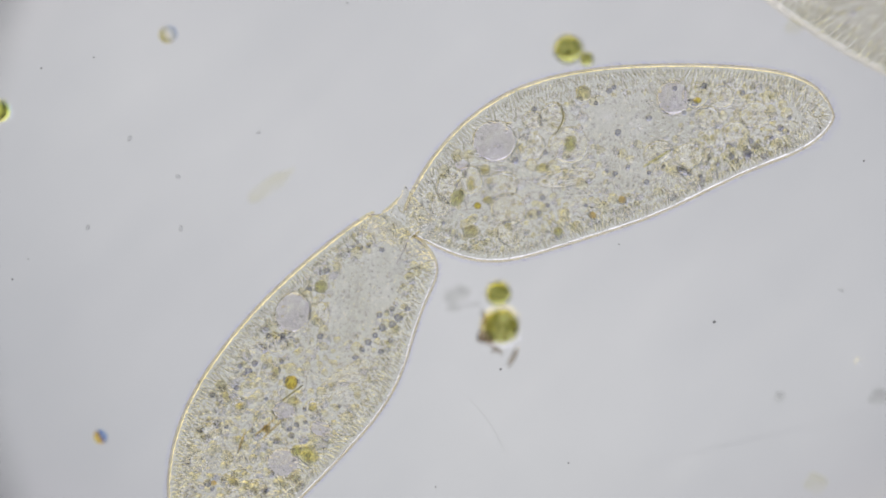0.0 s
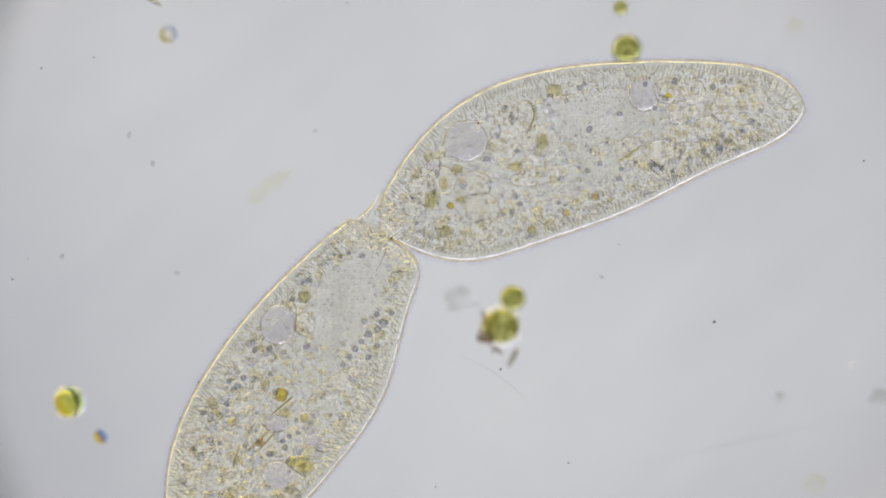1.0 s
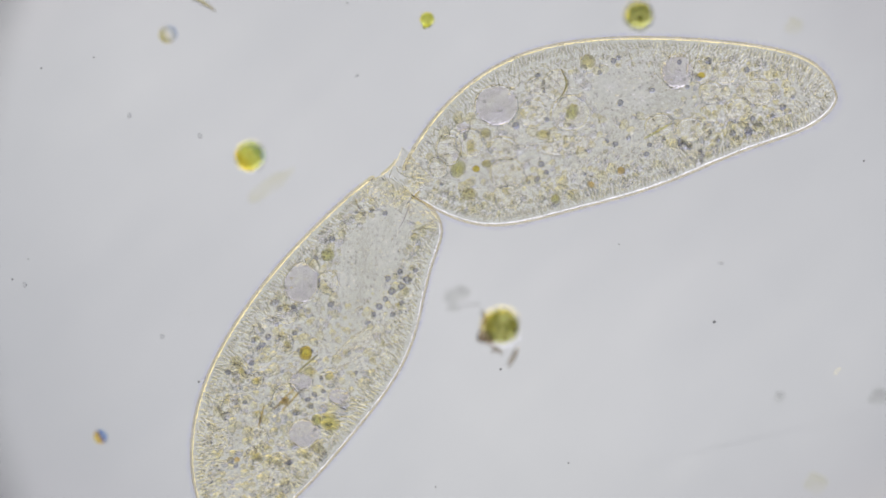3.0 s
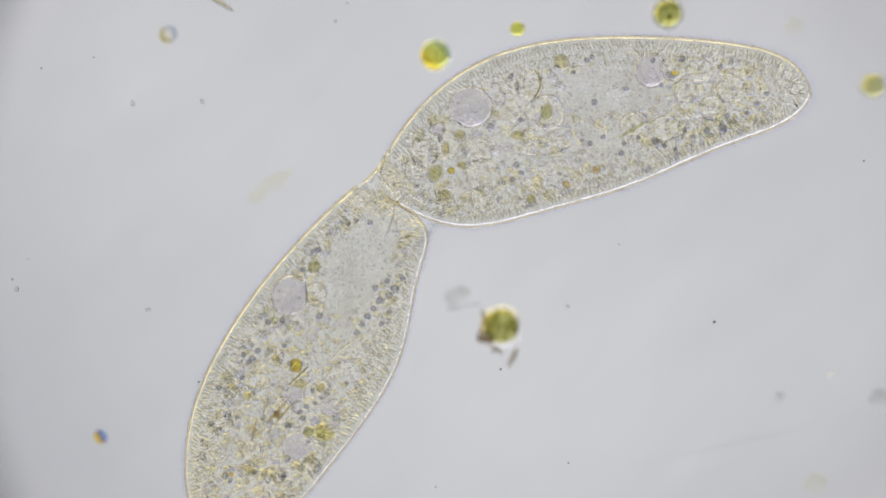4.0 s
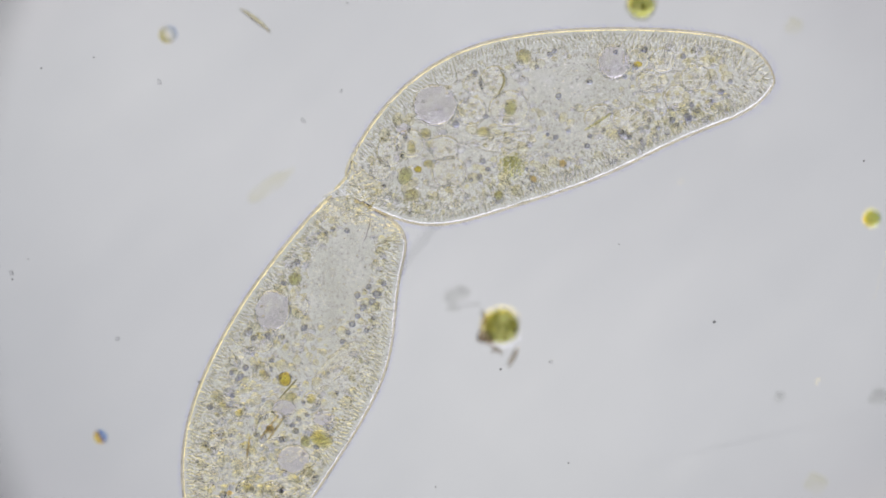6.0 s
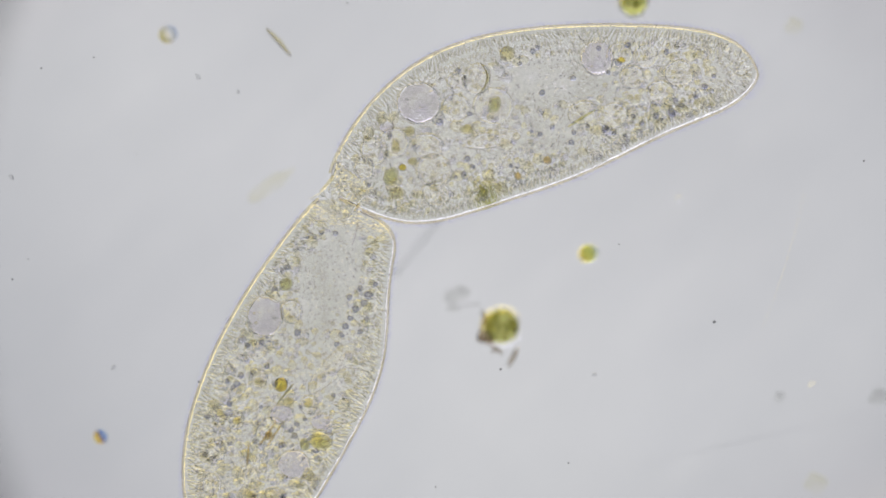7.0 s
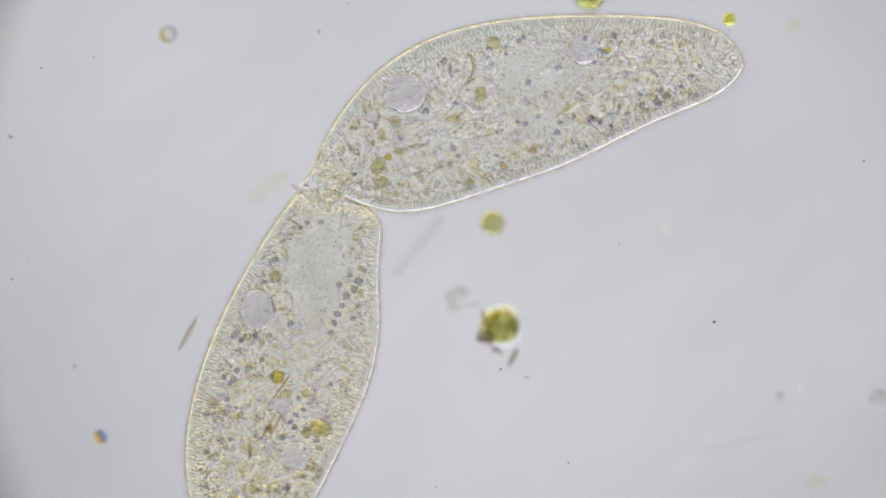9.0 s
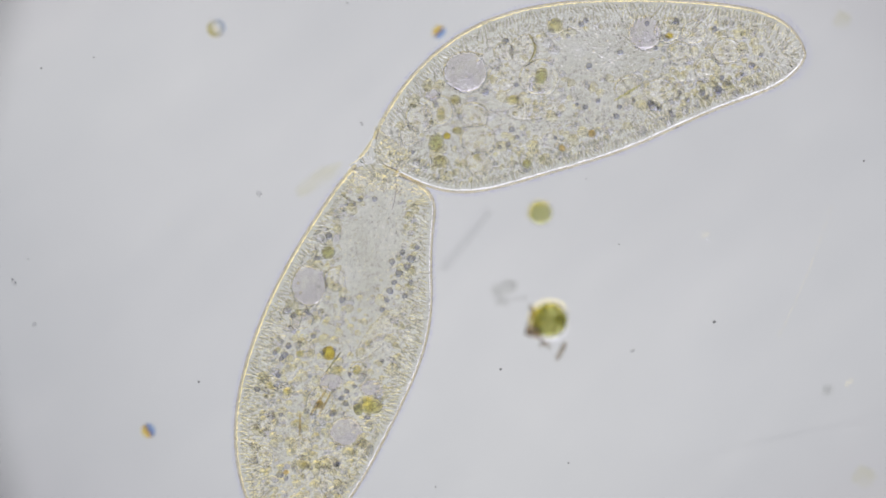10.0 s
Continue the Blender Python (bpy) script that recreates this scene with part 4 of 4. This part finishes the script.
cell_motion(cell_c, HOME_C, [
    (0.0, 1530, -63, 28), (0.1, 1585, -105, 26), (0.2, 1655, -165, 24), (0.4, 1800, -290, 20), (0.8, 1950, -260, 8), (1.1, 1760, -150, 0), (1.2, 1570, -92, 0),
    (1.4, 1350, -88, 2), (1.5, 1335, -72, 9), (1.6, 1240, -100, 27), (1.7, 1085, -150, 42), (1.8, 860, -265, 50), (1.9, 700, -450, 52), (2.2, 480, -760, 54), (10.0, 480, -760, 54)], 0.03)


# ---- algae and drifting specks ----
def halo_domes(root, r, seed, x=0.0, y=0.0):
    """Out-of-focus halo built round a cell: two thin domes, one over the other, fading outwards."""
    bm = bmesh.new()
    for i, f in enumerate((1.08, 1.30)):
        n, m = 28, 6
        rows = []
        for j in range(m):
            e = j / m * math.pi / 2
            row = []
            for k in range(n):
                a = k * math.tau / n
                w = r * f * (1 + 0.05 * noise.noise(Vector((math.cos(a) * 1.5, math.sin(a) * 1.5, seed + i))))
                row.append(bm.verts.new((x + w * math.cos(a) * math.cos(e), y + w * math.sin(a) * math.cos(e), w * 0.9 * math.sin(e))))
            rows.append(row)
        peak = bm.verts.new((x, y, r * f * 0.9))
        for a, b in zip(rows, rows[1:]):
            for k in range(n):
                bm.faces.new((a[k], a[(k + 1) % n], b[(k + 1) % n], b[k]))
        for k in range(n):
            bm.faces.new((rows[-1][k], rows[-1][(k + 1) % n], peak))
    part("blur_halo", bm, M_HALO, root, "soft yellowish out-of-focus halo, added as shells")


def alga(label, r, rows, z=0.05, mat=None, granules=9, seed=0, wall=None, lean=8):
    """A round green cell: a wall, the green body and darker grains in it."""
    rng = random.Random(seed)
    root = thing("alga", label, "alga", "round green algae")
    k = r * UNIT
    small = 0.86 if wall else 1.0
    bm = lumpy(0.07, 1.6, seed, 3)
    bmesh.ops.scale(bm, vec=(k * small, k * small, k * 0.5), verts=bm.verts)
    green = part("chloroplast", bm, mat or M_ALGA, root)
    bm = lumpy(0.03, 1.0, seed + 4, 3)
    bmesh.ops.scale(bm, vec=(k * 1.10, k * 1.10, k * 0.46), verts=bm.verts)
    part("cell_wall", bm, wall or M_ALGA_WALL, root, "thin clear wall")
    halo_domes(root, k * 1.02, seed)
    for i in range(granules):
        a, d = rng.uniform(0, math.tau), rng.uniform(0.1, 0.75)
        ob = new("grain", shared("grain", M_BIT if mat else M_GRAIN, 2, 0.1, 1.5, 1))
        ob.parent = green
        s = rng.uniform(0.10, 0.2) * k
        ob.location = (d * k * math.cos(a), d * k * math.sin(a), k * 0.46 * math.sqrt(1 - d * d))
        ob.scale = (s, s, s * 0.6)
    moving(root, [(t, Matrix.Translation(chart(x, y, z)) @ pose(0, 0, 0, 0, 0, lean * t)) for t, x, y in rows])
    return root


alga("round dark-green alga drifting beside the large cell", 22, [(0, 1006, 88), (0.2, 1050, 86), (0.5, 1095, 96), (0.7, 1105, 92), (1.0, 1109, 88), (1.5, 1107, 86), (1.8, 1111, 86), (2.0, 1119, 79), (2.2, 1098, 58),
     (2.3, 1106, 41), (2.5, 1114, 34), (2.7, 1118, 31), (3.8, 1176, 26), (4.0, 1182, 25), (4.5, 1184, 27), (5.0, 1161, 17), (5.5, 1143, 13), (6.0, 1135, 9), (7.5, 1110, 3), (8.0, 1093, 1),
     (8.5, 1068, -2), (9.0, 1043, -6), (9.2, 1046, -14), (9.5, 1110, -40), (10, 1118, -60)], 0.020, seed=1)
alga("small dark-green alga drifting past", 11, [(0, 1038, 105), (0.2, 1012, 84), (0.5, 1020, 58), (0.7, 1062, 36), (1.0, 1098, 14), (1.2, 1078, 4), (1.5, 1020, 18), (1.8, 985, -30), (3, 960, -120), (10, 960, -120)], 0.015, granules=4, seed=2)
alga("round yellow-green alga beside the clump", 19, [(0, 882, 520), (0.5, 893, 522), (1.0, 907, 528), (1.5, 938, 552), (1.8, 934, 540), (2.0, 930, 529), (2.1, 926, 532), (2.2, 882, 533), (2.3, 791, 606),
     (2.4, 736, 704), (2.5, 690, 790), (2.7, 610, 860), (3.0, 520, 960), (3.5, 480, 1010), (10, 480, 1010)], 0.020, seed=3)
alga("bright green alga with a yellow and blue lens fringe painted on", 23, [(0, -60, 800), (0.4, -25, 782), (0.6, 32, 768), (0.9, 104, 726), (1.0, 122, 712), (1.2, 152, 672), (1.5, 188, 643), (1.8, 222, 586), (2.0, 270, 538), (2.2, 292, 478),
     (2.5, 322, 398), (2.7, 364, 348), (3.2, 500, 235), (3.8, 698, 138), (4.0, 771, 98), (4.1, 792, 68), (4.4, 801, 0), (4.7, 806, -50), (5.2, 810, -90), (10, 810, -90)], 0.070, M_ALGA_BRIGHT, 3, seed=4, wall=M_FRINGE, lean=3)
alga("small green alga at the field's edge", 17, [(0, 0, 197), (0.3, -40, 196), (1, -90, 190), (10, -90, 190)], 0.060, M_ALGA_BRIGHT, 3, seed=5, wall=M_FRINGE, lean=0)
alga("small bright yellow alga", 11, [(0, 800, -80), (2.2, 770, -30), (2.5, 752, 3), (2.7, 744, 18), (3.2, 770, 44), (3.8, 846, 56), (4.0, 916, 52), (4.1, 964, 44), (4.4, 1084, 12), (4.5, 1107, 0), (5, 1190, -50), (10, 1190, -80)], 0.080, M_ALGA_BRIGHT, 3, seed=6)
alga("round green alga that passes under the large cell", 18, [(0, 1800, 60), (3.6, 1760, 90), (3.9, 1620, 130), (4.0, 1545, 153), (4.1, 1456, 178), (4.2, 1300, 226), (4.4, 1040, 300), (4.5, 996, 320), (5.0, 947, 295),
     (5.5, 928, 292), (6.0, 907, 292), (6.7, 880, 325), (7.3, 853, 366), (7.5, 857, 381), (8.0, 856, 388), (8.5, 866, 396), (9.0, 872, 396), (9.2, 876, 395), (9.3, 895, 393), (9.5, 943, 385), (10, 956, 377)], 0.020, M_ALGA_DIM, 3, seed=7)
alga("small bright alga with a yellow core", 14, [(0, 1410, 980), (4.5, 1405, 940), (4.8, 1420, 880), (5.0, 1447, 805), (5.3, 1482, 690), (5.5, 1532, 614), (5.8, 1541, 476), (6.0, 1543, 387), (6.2, 1522, 286), (6.5, 1380, 300),
     (6.9, 1110, 420), (7.3, 900, 496), (7.5, 851, 503), (7.7, 702, 580), (8.0, 686, 660), (8.3, 660, 804), (8.6, 640, 930), (10, 640, 960)], 0.065, M_ALGA_MID, 6, seed=8, wall=M_FRINGE, lean=0)
alga("tiny pale-yellow alga drifting past", 10, [(0, 1450, -60), (8.6, 1430, -40), (8.8, 1345, 12), (9.0, 1291, 35), (9.2, 1240, 10), (9.4, 1200, -50), (10, 1200, -80)], 0.080, M_ALGA_BRIGHT, 3, seed=9)


def strand(name, label, category, mat, length, r, bend, rows, z=0.03, taper=0.4):
    """A thin straight or bowed strand, keyed by its middle and its turn clockwise."""
    bm = bmesh.new()
    n = 10
    if mat is M_GLINT:
        ring_rows = []
        for i in range(n + 1):
            k = r * UNIT * (1 - taper * (2 * i / n - 1) ** 2)
            c = Vector(((i / n - 0.5) * length * UNIT, bend * UNIT * (1 - (2 * i / n - 1) ** 2), 0))
            ring_rows.append([bm.verts.new(c + Vector(d) * k) for d in ((0, 1, 0), (0, 0, 2.6), (0, -1, 0))])
        for a, b in zip(ring_rows, ring_rows[1:]):
            for k in range(3):
                bm.faces.new((a[k], a[(k + 1) % 3], b[(k + 1) % 3], b[k]))
        for end in (ring_rows[0], ring_rows[-1]):
            bm.faces.new(end)
    else:
        tube(bm, [Vector(((i / n - 0.5) * length * UNIT, bend * UNIT * (1 - (2 * i / n - 1) ** 2), 0)) for i in range(n + 1)], r * UNIT, 6, taper)
    ob = tagged(new(name, mesh_of(name, bm, mat, mat is not M_GLINT)), label, category)
    moving(ob, [(t, Matrix.Translation(chart(x, y, z)) @ pose(0, 0, 0, 0, sum(tip), -a)) for t, x, y, a, *tip in rows])
    return ob


strand("diatom", "dark spindle-shaped diatom drifting in the water", "diatom", M_DIATOM, 68, 4.4, 2, [(0, 225, -20, 25), (1.0, 255, -5, 28), (1.5, 272, 8, 30), (1.8, 268, 18, 30), (2.0, 282, 20, 30), (2.1, 304, 18, 30), (2.3, 328, 14, 30), (2.5, 337, 5, 30), (4.0, 383, 3, 30), (4.5, 402, 8, 30), (5.0, 415, 12, 30), (5.5, 436, 25, 31),
       (6.0, 452, 37, 38), (7.5, 508, 103, 56), (8.0, 513, 145, 70), (8.3, 512, 182, 80), (8.6, 510, 236, 88), (8.9, 380, 488, 112), (9.0, 332, 590, 119), (9.1, 300, 670, 135), (9.2, 277, 736, 165), (9.3, 284, 785, 185, 40), (9.5, 316, 845, 160, 62), (9.7, 312, 880, 165, 62), (10, 310, 940, 165, 62)], 0.055, 0.75)
strand("bacterium", "hair-thin pale bacterium swimming", "bacterium", M_GHOST, 145, 1.2, 10, [(0, 855, 750, 55), (0.5, 866, 712, 45), (1.0, 872, 670, 34), (1.5, 818, 628, 8), (2.0, 720, 610, -20), (2.4, 640, 660, -50), (10, 640, 700, -60)], 0.1)
strand("bacterium", "hair-thin bright bacterium swimming", "bacterium", M_GLINT, 250, 1.5, 6, [(0, 1700, 300, 100), (5.5, 1650, 380, 100), (6.5, 1450, 440, 105), (7.5, 1374, 466, 108), (8.0, 1382, 450, 107), (9.0, 1368, 474, 110), (9.2, 1372, 474, 110), (9.5, 1415, 500, 110), (10, 1425, 480, 112)], 0.1)


def debris_clump():
    """The still clump: a round alga with brown scraps stuck to it."""
    root = thing("debris_clump", "olive-green round alga with brown scraps stuck to it", "debris")
    k = 29 * UNIT
    bm = lumpy(0.08, 2.2, 21, 4)
    bmesh.ops.scale(bm, vec=(k, k, k * 0.3), verts=bm.verts)
    bmesh.ops.translate(bm, vec=(0.006, 0.004, k * 0.3), verts=bm.verts)
    green = part("alga_body", bm, M_ALGA, root, "granular olive-green ball")
    halo_domes(root, k, 3, 0.006, 0.004)
    bm = lumpy(0.3, 1.6, 4, 3)
    bmesh.ops.scale(bm, vec=(13 * UNIT, 19 * UNIT, 4 * UNIT), verts=bm.verts)
    bmesh.ops.translate(bm, vec=(-20 * UNIT, 6 * UNIT, 4 * UNIT), verts=bm.verts)
    part("slime_clot", bm, M_CLOT, root, "translucent yellow slime")
    rng = random.Random(5)
    for i in range(26):
        a, d = rng.uniform(0, math.tau), 0.95 * math.sqrt(rng.random())
        ob = new("grain", shared("grain", M_GRAIN, 2, 0.1, 1.5, 1))
        ob.parent = green
        s = rng.uniform(2.5, 4.5) * UNIT
        ob.location = (0.006 + d * k * math.cos(a), 0.004 + d * k * math.sin(a), k * 0.3 * (1 + math.sqrt(max(0.0, 1 - d * d))))
        ob.scale = (s, s, s * 0.6)
    for x, y, rx, ry, a, seed in ((-24, 16, 14, 11, 20, 1), (-31, 20, 9, 7, 0, 2), (-17, 24, 9, 7, 40, 3)):
        bm = lumpy(0.35, 1.5, seed, 3)
        bmesh.ops.scale(bm, vec=(rx * UNIT, ry * UNIT, ry * UNIT * 0.7), verts=bm.verts)
        bmesh.ops.rotate(bm, matrix=Matrix.Rotation(radians(-a), 3, "Z"), verts=bm.verts)
        bmesh.ops.translate(bm, vec=(x * UNIT, -y * UNIT, ry * UNIT * 0.7), verts=bm.verts)
        part("scrap", bm, M_DETRITUS, root, "brown scrap")
    for (ax, ay), (bx, by), r in (((-31, -30), (-22, 0), 3.4), ((-10, 33), (4, 46), 3.4), ((16, 68), (32, 38), 4.4), ((-40, 20), (-26, -24), 1.6), ((-5, 34), (-14, 44), 2.6)):
        bm = bmesh.new()
        tube(bm, [Vector(((ax + (bx - ax) * f / 4) * UNIT, -(ay + (by - ay) * f / 4) * UNIT, 0.012 + 0.004 * f)) for f in range(5)], r * UNIT, 6, 0.35)
        part("splinter", bm, M_DETRITUS, root, "thin dark splinter")
    return root


on_stage(debris_clump(), 884, 580, 0.0)


def flake(label, mat, x, y, rx, ry, turn, seed):
    """A thin soft film on the slide, with an uneven outline."""
    bm = lumpy(0.5, 1.4, seed, 4)
    bmesh.ops.scale(bm, vec=(rx * UNIT, ry * UNIT, 0.004), verts=bm.verts)
    ob = tagged(new("film_scrap", mesh_of("film_scrap", bm, mat)), label, "film")
    return on_stage(ob, x, y, 0.005, -turn)


flake("faint yellowish film stuck to the slide", M_PALEYELLOW, 480, 328, 42, 13, -32, 1)
flake("small faint yellowish film stuck to the slide", M_PALEYELLOW, 1444, 855, 19, 17, 0, 2)
flake("small faint yellowish film stuck to the slide", M_PALEYELLOW, 1405, 47, 15, 14, 0, 3)
flake("faint grey scrap stuck to the slide", M_GREY, 808, 522, 22, 13, -15, 4)
flake("small faint grey scrap stuck to the slide", M_GREY, 803, 545, 11, 6, 10, 5)
flake("faint blue-grey scrap stuck to the slide", M_GREY, 1555, 702, 16, 13, 0, 6)
flake("small faint grey scrap stuck to the slide", M_GREY, 1380, 702, 8, 8, 0, 7)


def rod_on_slide(label, a, b, r, mat):
    bm = bmesh.new()
    cx, cy = (a[0] + b[0]) / 2, (a[1] + b[1]) / 2
    tube(bm, [Vector(((a[0] + (b[0] - a[0]) * f / 8 - cx) * UNIT, -(a[1] + (b[1] - a[1]) * f / 8 - cy) * UNIT, 0)) for f in range(9)], r * UNIT, 8, 0.2)
    bmesh.ops.scale(bm, vec=(1, 1, 0.3), verts=bm.verts)
    ob = tagged(new("glassy_rod", mesh_of("glassy_rod", bm, mat)), label, "rod")
    return on_stage(ob, cx, cy, r * UNIT * 0.3)


rod_on_slide("pale straight rod lying on the slide", (698, 490), (782, 384), 9, M_SHADE)
rod_on_slide("thin grey thread beside the clump", (812, 541), (850, 539), 2.0, M_GREY)
rod_on_slide("long faint scratch-like fibre on the slide", (1110, 832), (1590, 712), 1.8, M_FAINT)
rod_on_slide("long faint scratch-like fibre on the slide", (1180, 806), (1600, 728), 1.4, M_FAINT)


def bead(label, x, y, r, turn, mat):
    bm = lumpy(0.03, 1.2, 3, 3)
    ob = tagged(new("bead", mesh_of("bead", bm, mat)), label, "bead")
    ob.scale = (r * UNIT, r * UNIT, r * UNIT * 0.6)
    on_stage(ob, x, y, r * UNIT * 0.6 + 0.02, turn)


bead("tiny round grain with amber and blue lens fringes painted on", 178, 773, 13, 0, M_BEAD)
bead("tiny blurred round grain with its amber lens fringe painted on", 298, 61, 17, 0, M_BEAD_PALE)

# specks of dust on the optics: they stay while everything else moves
for x, y, r in ((1264, 570, 2.6), (352, 676, 2.2), (886, 654, 2.2), (73, 121, 1.8), (22, 495, 1.8), (1529, 285, 1.8), (1095, 433, 1.5), (1006, 820, 1.6), (771, 862, 1.6), (166, 102, 1.5), (615, 6, 1.8), (50, 459, 1.4), (1037, 317, 1.4)):
    ob = tagged(new("dust_speck", shared("dust_speck", M_DUST, 2, 0.15, 1.5, 1)), "tiny dark dust speck on the optics", "dust", "dust specks")
    ob.location = chart(x, y, 0.115)
    ob.scale = (r * UNIT, r * UNIT, r * UNIT)


def speck(rows, r, seed):
    ob = tagged(new("speck", shared("speck", M_SPECK, 2, 0.3, 1.5, seed)), "tiny pale speck drifting in the water", "speck", "drifting specks")
    ob.scale = (r * UNIT * 1.4, r * UNIT, r * UNIT)
    moving(ob, [(t, Matrix.Translation(chart(x, y, 0.1)) @ pose(0, 0, 0, 0, 0, 8 * t + 50 * seed)) for t, x, y in rows])


speck([(0, 230, 245), (2.5, 228, 218), (4.0, 235, 183), (4.5, 240, 177), (5.0, 250, 163), (5.5, 263, 152), (6.0, 282, 145), (7.5, 395, 135), (8.0, 443, 178), (9, 520, 330), (10, 458, 343)], 4, 1)
speck([(0, 320, 405), (1.0, 270, 290), (2.5, 350, 265), (4.0, 358, 180), (4.5, 383, 162), (5.0, 425, 150), (5.5, 482, 160), (6.0, 537, 214), (7, 600, 330), (10, 640, 520)], 4, 2)
speck([(0, 315, 313), (2.5, 298, 612), (4.0, 262, 548), (5.0, 235, 572), (5.5, 218, 585), (6.0, 208, 600), (8.0, 182, 682), (10, 60, 575)], 4, 3)
speck([(0, 457, 235), (2.5, 633, 186), (4.0, 593, 38), (5.0, 448, 308), (5.5, 645, 162), (7.5, 380, 165), (8.0, 446, 212), (9, 564, 57), (9.2, 558, 89), (9.4, 582, 139), (10, 640, 220)], 3, 4)
speck([(0, 155, 403), (1.0, 110, 454), (2.5, 55, 498), (4.0, 30, 512), (5.5, 20, 520), (7.5, 20, 262), (9, 18, 242), (10, 25, 500)], 3.5, 5)
speck([(0, 1490, 514), (1.0, 1065, 490), (2.5, 1372, 463), (4.0, 1005, 542), (4.5, 1064, 642), (5.5, 955, 606), (6.0, 975, 641), (7.5, 1119, 664), (8.0, 1178, 659), (9, 932, 668), (10, 1120, 621)], 3.5, 6)


def glint(rows, r):
    ob = tagged(new("speck", spark_mesh(M_GLINT)), "small pale glinting speck drifting in the water", "speck", "glinting specks")
    ob.scale = (r * UNIT, r * UNIT, r * UNIT)
    moving(ob, [(t, Matrix.Translation(chart(x, y, 0.09))) for t, x, y in rows])


glint([(0, 1260, 250), (5.5, 1211, 313), (8.0, 1192, 382), (9.1, 1180, 405), (9.5, 1250, 405), (10, 1251, 420)], 9)
glint([(0, 1520, 640), (8.0, 1428, 687), (9.1, 1420, 690), (9.5, 1500, 685), (10, 1505, 680)], 9)
glint([(0, 335, 325), (2.0, 346, 531), (4.0, 300, 560), (5.5, 258, 228), (8.0, 237, 322), (10, 300, 400)], 4)


def fragment(rows):
    """A tumbling crescent of a broken alga: a green shell with a clear belly."""
    root = thing("alga_fragment", "small yellow-green broken alga tumbling in the water", "alga")
    bm = lumpy(0.12, 1.4, 3, 3)
    for v in bm.verts:
        v.co.y += 0.35 * v.co.x ** 2
    bmesh.ops.scale(bm, vec=(9 * UNIT, 4.5 * UNIT, 4 * UNIT), verts=bm.verts)
    part("shell", bm, M_ALGA_MID, root)
    bm = lumpy(0.1, 1.4, 5, 2)
    bmesh.ops.scale(bm, vec=(5.5 * UNIT, 3 * UNIT, 3 * UNIT), verts=bm.verts)
    bmesh.ops.translate(bm, vec=(0, 5.5 * UNIT, 0), verts=bm.verts)
    part("belly", bm, M_BIT, root, "clear bright belly")
    moving(root, [(t, Matrix.Translation(chart(x, y, 0.085)) @ pose(0, 0, 0, 0, 0, a)) for t, x, y, a in rows])


fragment([(0, 640, -70, 300), (1.3, 650, -40, 250), (1.6, 685, 3, 190), (1.7, 721, 33, 120), (1.8, 695, 69, 60), (1.9, 685, 110, -30), (2.0, 784, 109, -60), (2.1, 792, 132, -20), (2.2, 799, 167, 30), (2.3, 817, 152, 70),
          (2.4, 827, 138, 100), (2.5, 819, 114, 130), (2.6, 807, 89, 150), (2.7, 791, 76, 170), (3.2, 735, 20, 220), (3.7, 690, -40, 260), (10, 640, -90, 300)])

grain = tagged(new("bead", mesh_of("bead", lumpy(0.05, 1.2, 6, 3), M_BEAD)), "blurred round grain with amber and dark-blue lens fringes painted on", "bead")
grain.scale = (12 * UNIT, 12 * UNIT, 7 * UNIT)
moving(grain, [(t, Matrix.Translation(chart(x, y, 0.03)) @ pose(0, 0, 0, 0, 0, -75)) for t, x, y in ((0, 1010, -120), (9.4, 950, -90), (9.7, 868, -16), (9.8, 838, 8), (10, 777, 57))])


def motions():
    for ob, rows in MOVES:
        walk(ob, rows)


motions()
